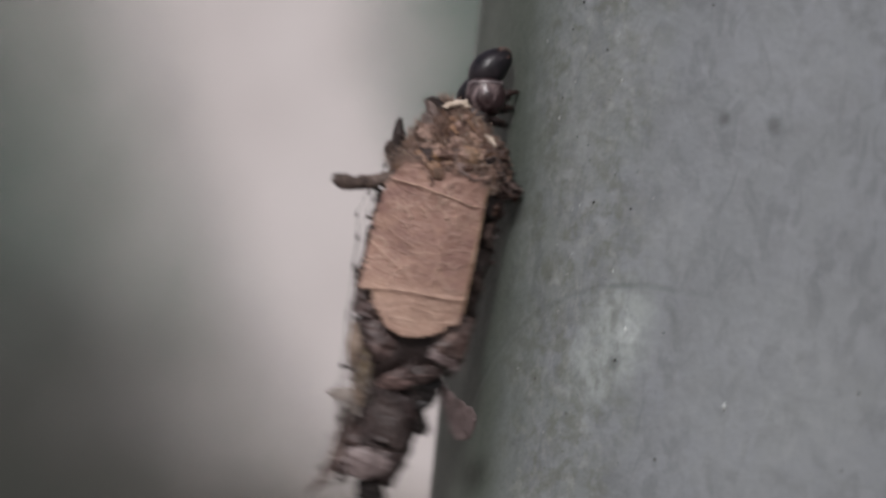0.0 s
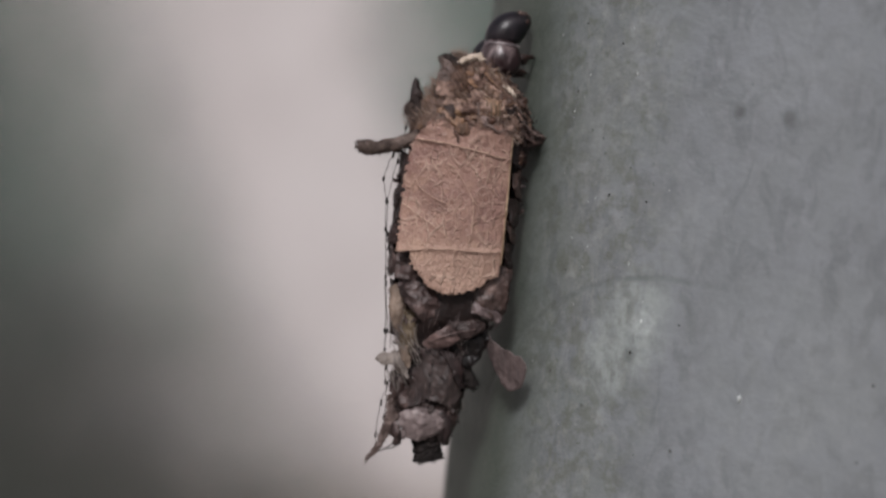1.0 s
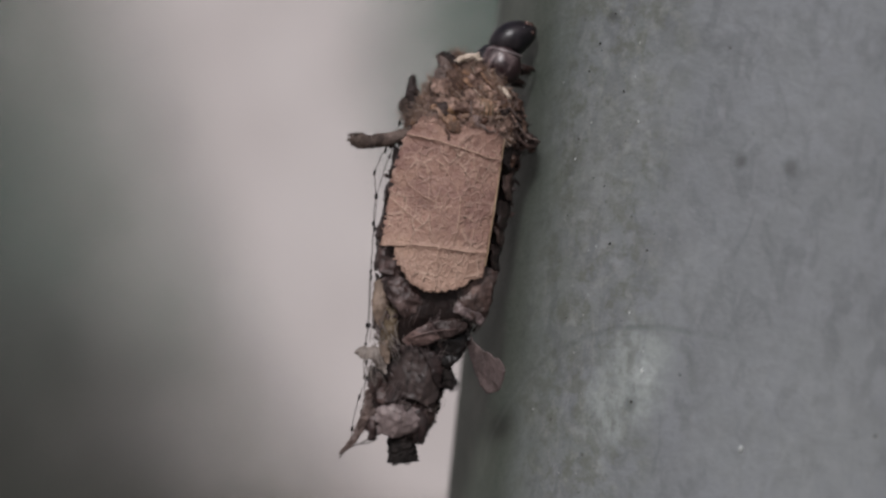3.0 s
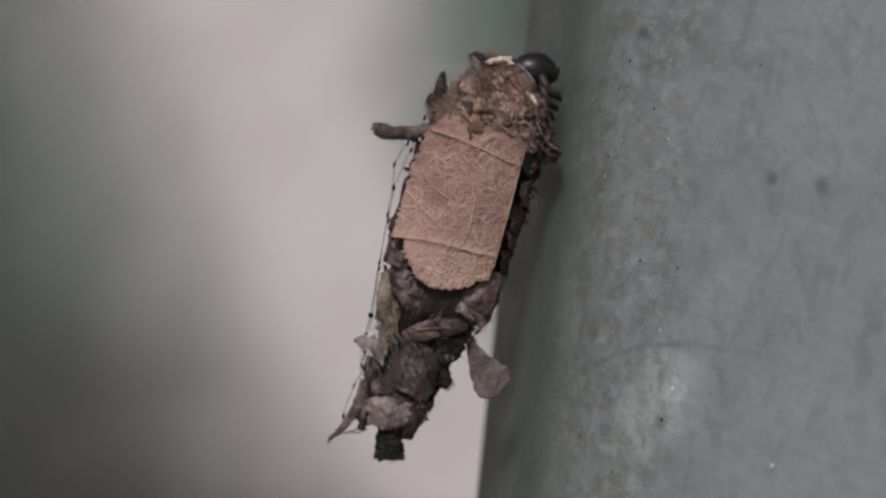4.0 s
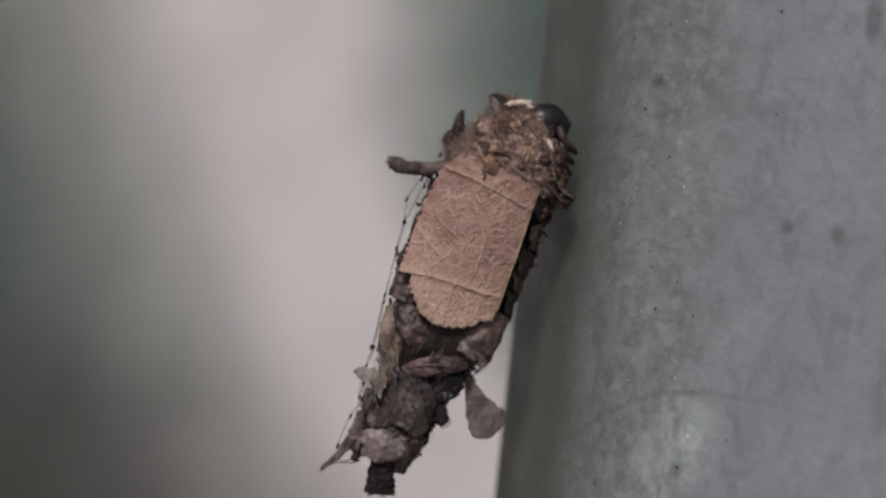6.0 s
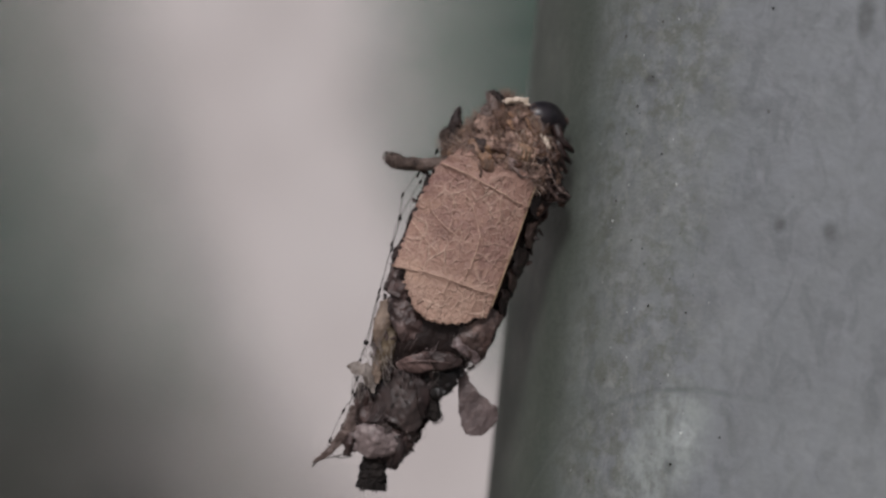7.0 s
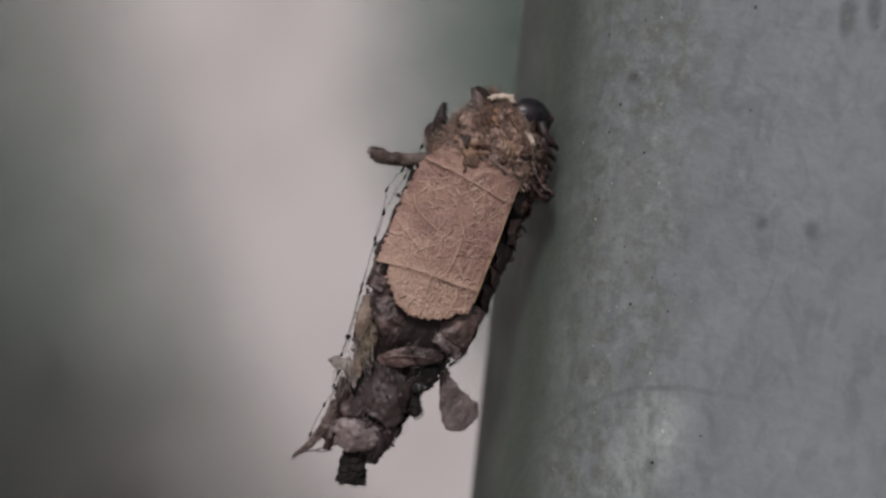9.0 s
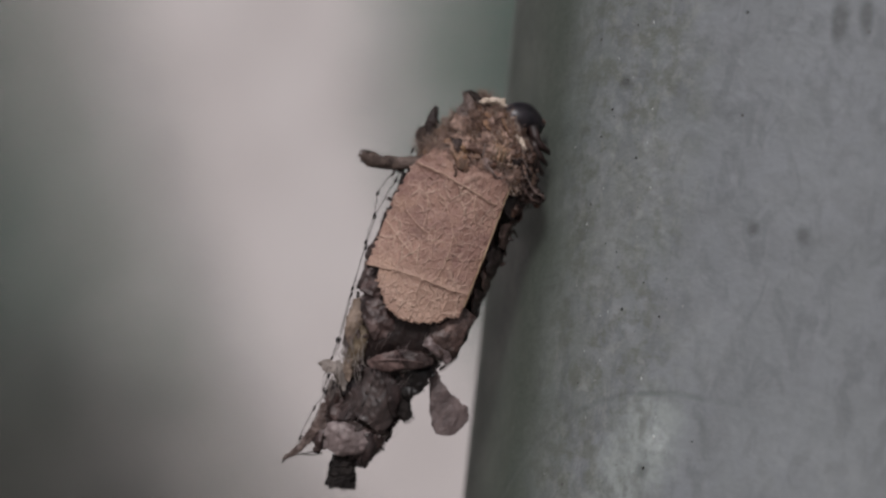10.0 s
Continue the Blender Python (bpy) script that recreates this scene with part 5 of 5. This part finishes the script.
def larva_legs(larva):
    """Three pairs of legs, each drawn from its root; they reach for the post."""
    legs = []
    for k in range(6):
        y, size = (-0.75 if k % 2 == 0 else 0.75), 1.15 - 0.06 * (k // 2)
        bm = bmesh.new()
        pts = [Vector(p) * size for p in ((-0.5, -y * 0.3, 0.1), (0.35, y * 0.2, -0.15), (0.95, y * 0.3 + 0.1, -0.05), (1.45, y * 0.2 + 0.45, 0.2), (1.8, y * 0.1 + 0.9, 0.3))]
        line = bow(pts, 4)
        radii = np.interp(np.linspace(0, 1, len(line)), (0, 0.25, 0.3, 0.55, 0.6, 0.8, 1), (0.4, 0.36, 0.27, 0.27, 0.20, 0.16, 0.05))
        tube(bm, line, list(radii * size), 9, 0.08)
        leg = part("leg", bm, LEG, larva, "short dark red jointed leg")
        legs.append((leg, y, k // 2))
    return legs


# ---- put the place together ----
ground_sheet()
garden_wall()
post = steel_post()
shrub("dark_shrub", "dark green leafy shrub before the wall", SHRUB, 128000, spot_dark,
      [((-1.3, 4.0, 0), (-1.25, 4.0, 0.7), (-1.0, 4.0, 1.7)), ((-1.5, 4.1, 0), (-1.6, 4.0, 0.9), (-1.5, 4.0, 2.0)), ((-1.9, 4.2, 0), (-2.0, 4.2, 1.0), (-2.3, 4.2, 1.9)),
       ((-1.5, 4.1, 0.3), (-1.0, 4.0, 0.7), (-0.6, 4.0, 1.0)), ((-1.7, 4.2, 0.2), (-1.9, 4.4, 0.9), (-1.8, 4.5, 2.0))], 0.0108)
shrub("hanging_shrub", "grey-green shrub hanging beside the wall", HANGING, 42000, spot_hanging,
      [((1.5, 4.6, 0), (1.4, 4.6, 1.2), (1.0, 4.6, 2.3)), ((1.4, 4.6, 1.2), (0.9, 4.6, 1.7), (0.4, 4.6, 2.4))], 0.0128)
post_specks(post)
post_grit(post)

case = tagged(new("bagworm_case"), "bagworm case of dry leaves, bark chips and silk", "insect case")
case_body(case)
leaf_panel(case)
case_scraps(case)
case_collar(case)
case_twigs(case)
fan = case_flaps(case)
case_threads(case)
case_wisps(case)
tuft = case_tuft(case)
settle(case)
case_front(case)
case_mouth(case)
larva = bagworm_larva()
legs = larva_legs(larva)


def case_pose(x, z, lean, twist):
    """Where the mouth of the case is, how far the case leans and how far it is twisted."""
    return (Matrix.Translation((x * MM, -16.71 * MM, BASE_Z + z * MM)) @ Euler((0, radians(lean), 0)).to_matrix().to_4x4()
            @ Euler((0, 0, radians(twist))).to_matrix().to_4x4())


def larva_pose(tip_x, tip_z, lean, y=-14.6):
    """From the place of the jaws and the lean of the body."""
    turn = Euler((radians(-6), radians(lean), 0)).to_matrix().to_4x4()
    tip = Vector((tip_x * MM, y * MM, BASE_Z + tip_z * MM))
    return Matrix.Translation(tip - turn.to_3x3() @ Vector((1.6 * MM, 0, 4.75 * MM))) @ turn


def motions():
    """All that moves: the case swings and hitches up, the larva stretches and draws back in, the tuft slides."""
    swing = [(0, -29.51, 3.57, 9.3, 2.2), (0.1, -30.13, 4.49, 13.1, 3.0), (0.2, -30.45, 6.19, 10.4, 5.0), (0.3, -30.72, 6.67, 3.0, 6.1),
             (0.4, -30.56, 6.90, 2.1, 6.8), (0.5, -30.66, 6.93, 1.9, 6.5), (1, -30.02, 6.83, 3.0, 6.5), (1.5, -29.80, 7.06, 3.6, 6.1),
             (2, -29.80, 7.63, 4.0, 5.6), (2.4, -29.83, 8.03, 5.2, 5.0), (2.5, -29.85, 8.17, 9.0, 4.4), (2.6, -30.43, 9.13, 15.5, 5.0),
             (2.7, -30.64, 10.43, 16.1, 4.8), (2.8, -31.15, 10.96, 4.8, 4.1), (2.9, -30.83, 10.81, 5.4, 3.5), (3, -30.55, 10.53, 6.3, 3.0),
             (3.2, -30.84, 10.58, 5.1, 4.4), (4.3, -30.23, 11.65, 15.3, -0.7), (4.5, -30.08, 11.45, 15.7, -0.9), (5, -29.98, 11.50, 16.6, -0.8),
             (5.5, -30.09, 11.67, 16.7, -0.4), (5.7, -30.27, 11.75, 16.7, 0.2), (6.8, -30.02, 11.78, 17.7, 0.4), (7, -29.87, 11.80, 17.8, 0.2),
             (7.5, -29.88, 11.84, 18.1, 0.3), (8, -29.80, 11.79, 18.0, -0.3), (8.5, -29.70, 11.93, 18.6, 0.4), (9, -29.72, 11.93, 18.6, 0.4),
             (9.5, -29.75, 12.00, 19.0, 0.7), (10, -29.77, 11.97, 18.7, 0.0)]
    rows = [(t, case_pose(*r)) for t, *r in swing]
    walk(case, rows)
    reach = [(0, -27.4, 9.12, 8), (0.1, -27.45, 9.31, 10), (0.2, -27.5, 9.99, 12), (0.3, -27.5, 10.75, 11), (0.4, -27.3, 10.79, 13), (0.5, -27.2, 10.75, 14),
             (1, -27.3, 11.48, 14), (1.5, -27.15, 11.71, 13), (2, -27.1, 12.7, 11), (2.5, -27.2, 13.25, 15), (2.6, -27.3, 13.62, 17), (2.7, -27.35, 14.1, 21),
             (2.8, -27.4, 14.8, 20), (2.9, -27.3, 14.78, 22), (3.0, -27.1, 14.42, 22), (3.2, -27.1, 14.5, 25)]
    hold = Matrix.Translation((-1.20 * MM, -0.45 * MM, -1.43 * MM)) @ pose(0, 0, 0, 0, 0, 35) @ pose(0, 0, 0, 0, 50, 0)
    held = [(t, m @ hold) for t, m in rows if t >= 4.3]
    walk(larva, [(t, larva_pose(*r)) for t, *r in reach] + held)
    # stretched, the legs stand beside the thorax; drawn in, they bunch up between head and post
    for leg, y, row in legs:
        out = pose(1.35 * MM - 0.1 * row * MM, (y + 0.5) * MM, (1.2 - 0.95 * row) * MM, 0, -4 + 14 * row, 0)
        drawn = hold.inverted() @ pose((2.35 + 0.35 * row) * MM, (0.0 + 0.5 * y) * MM, (-0.55 - 0.75 * row) * MM, 0, 36 + 8 * row, 4)
        walk(leg, [(0, out), (3.2, out), (4.3, drawn), (10, drawn)])
    slide = ((0, 0.4), (0.1, 0.1), (0.2, 0.2), (0.3, 0.5), (0.5, 0.8), (1, 0.8), (2.4, 0.8), (2.6, 0.2), (2.7, 0.2), (2.8, 0.5), (3.2, 0.5), (4.3, 0.1), (10, 0.0))
    walk(tuft, [(t, pose(-0.4 * MM, -0.3 * MM, (-31.7 + up) * MM, 0, -20, 0)) for t, up in slide])
    # the loose fan is pushed up against the post whenever the case hangs close to it
    walk(fan, [(t, Matrix.Translation((2.4 * MM, -1.0 * MM, -21.5 * MM)) @ Matrix.Rotation(radians(-22 * near), 4, "X") @ Matrix.Rotation(radians(60 * near), 4, (0.58, 0, -0.81)))
               for t, near in ((r[0], min(1, max(0, (13 - r[3]) / 3.5))) for r in swing)])


motions()
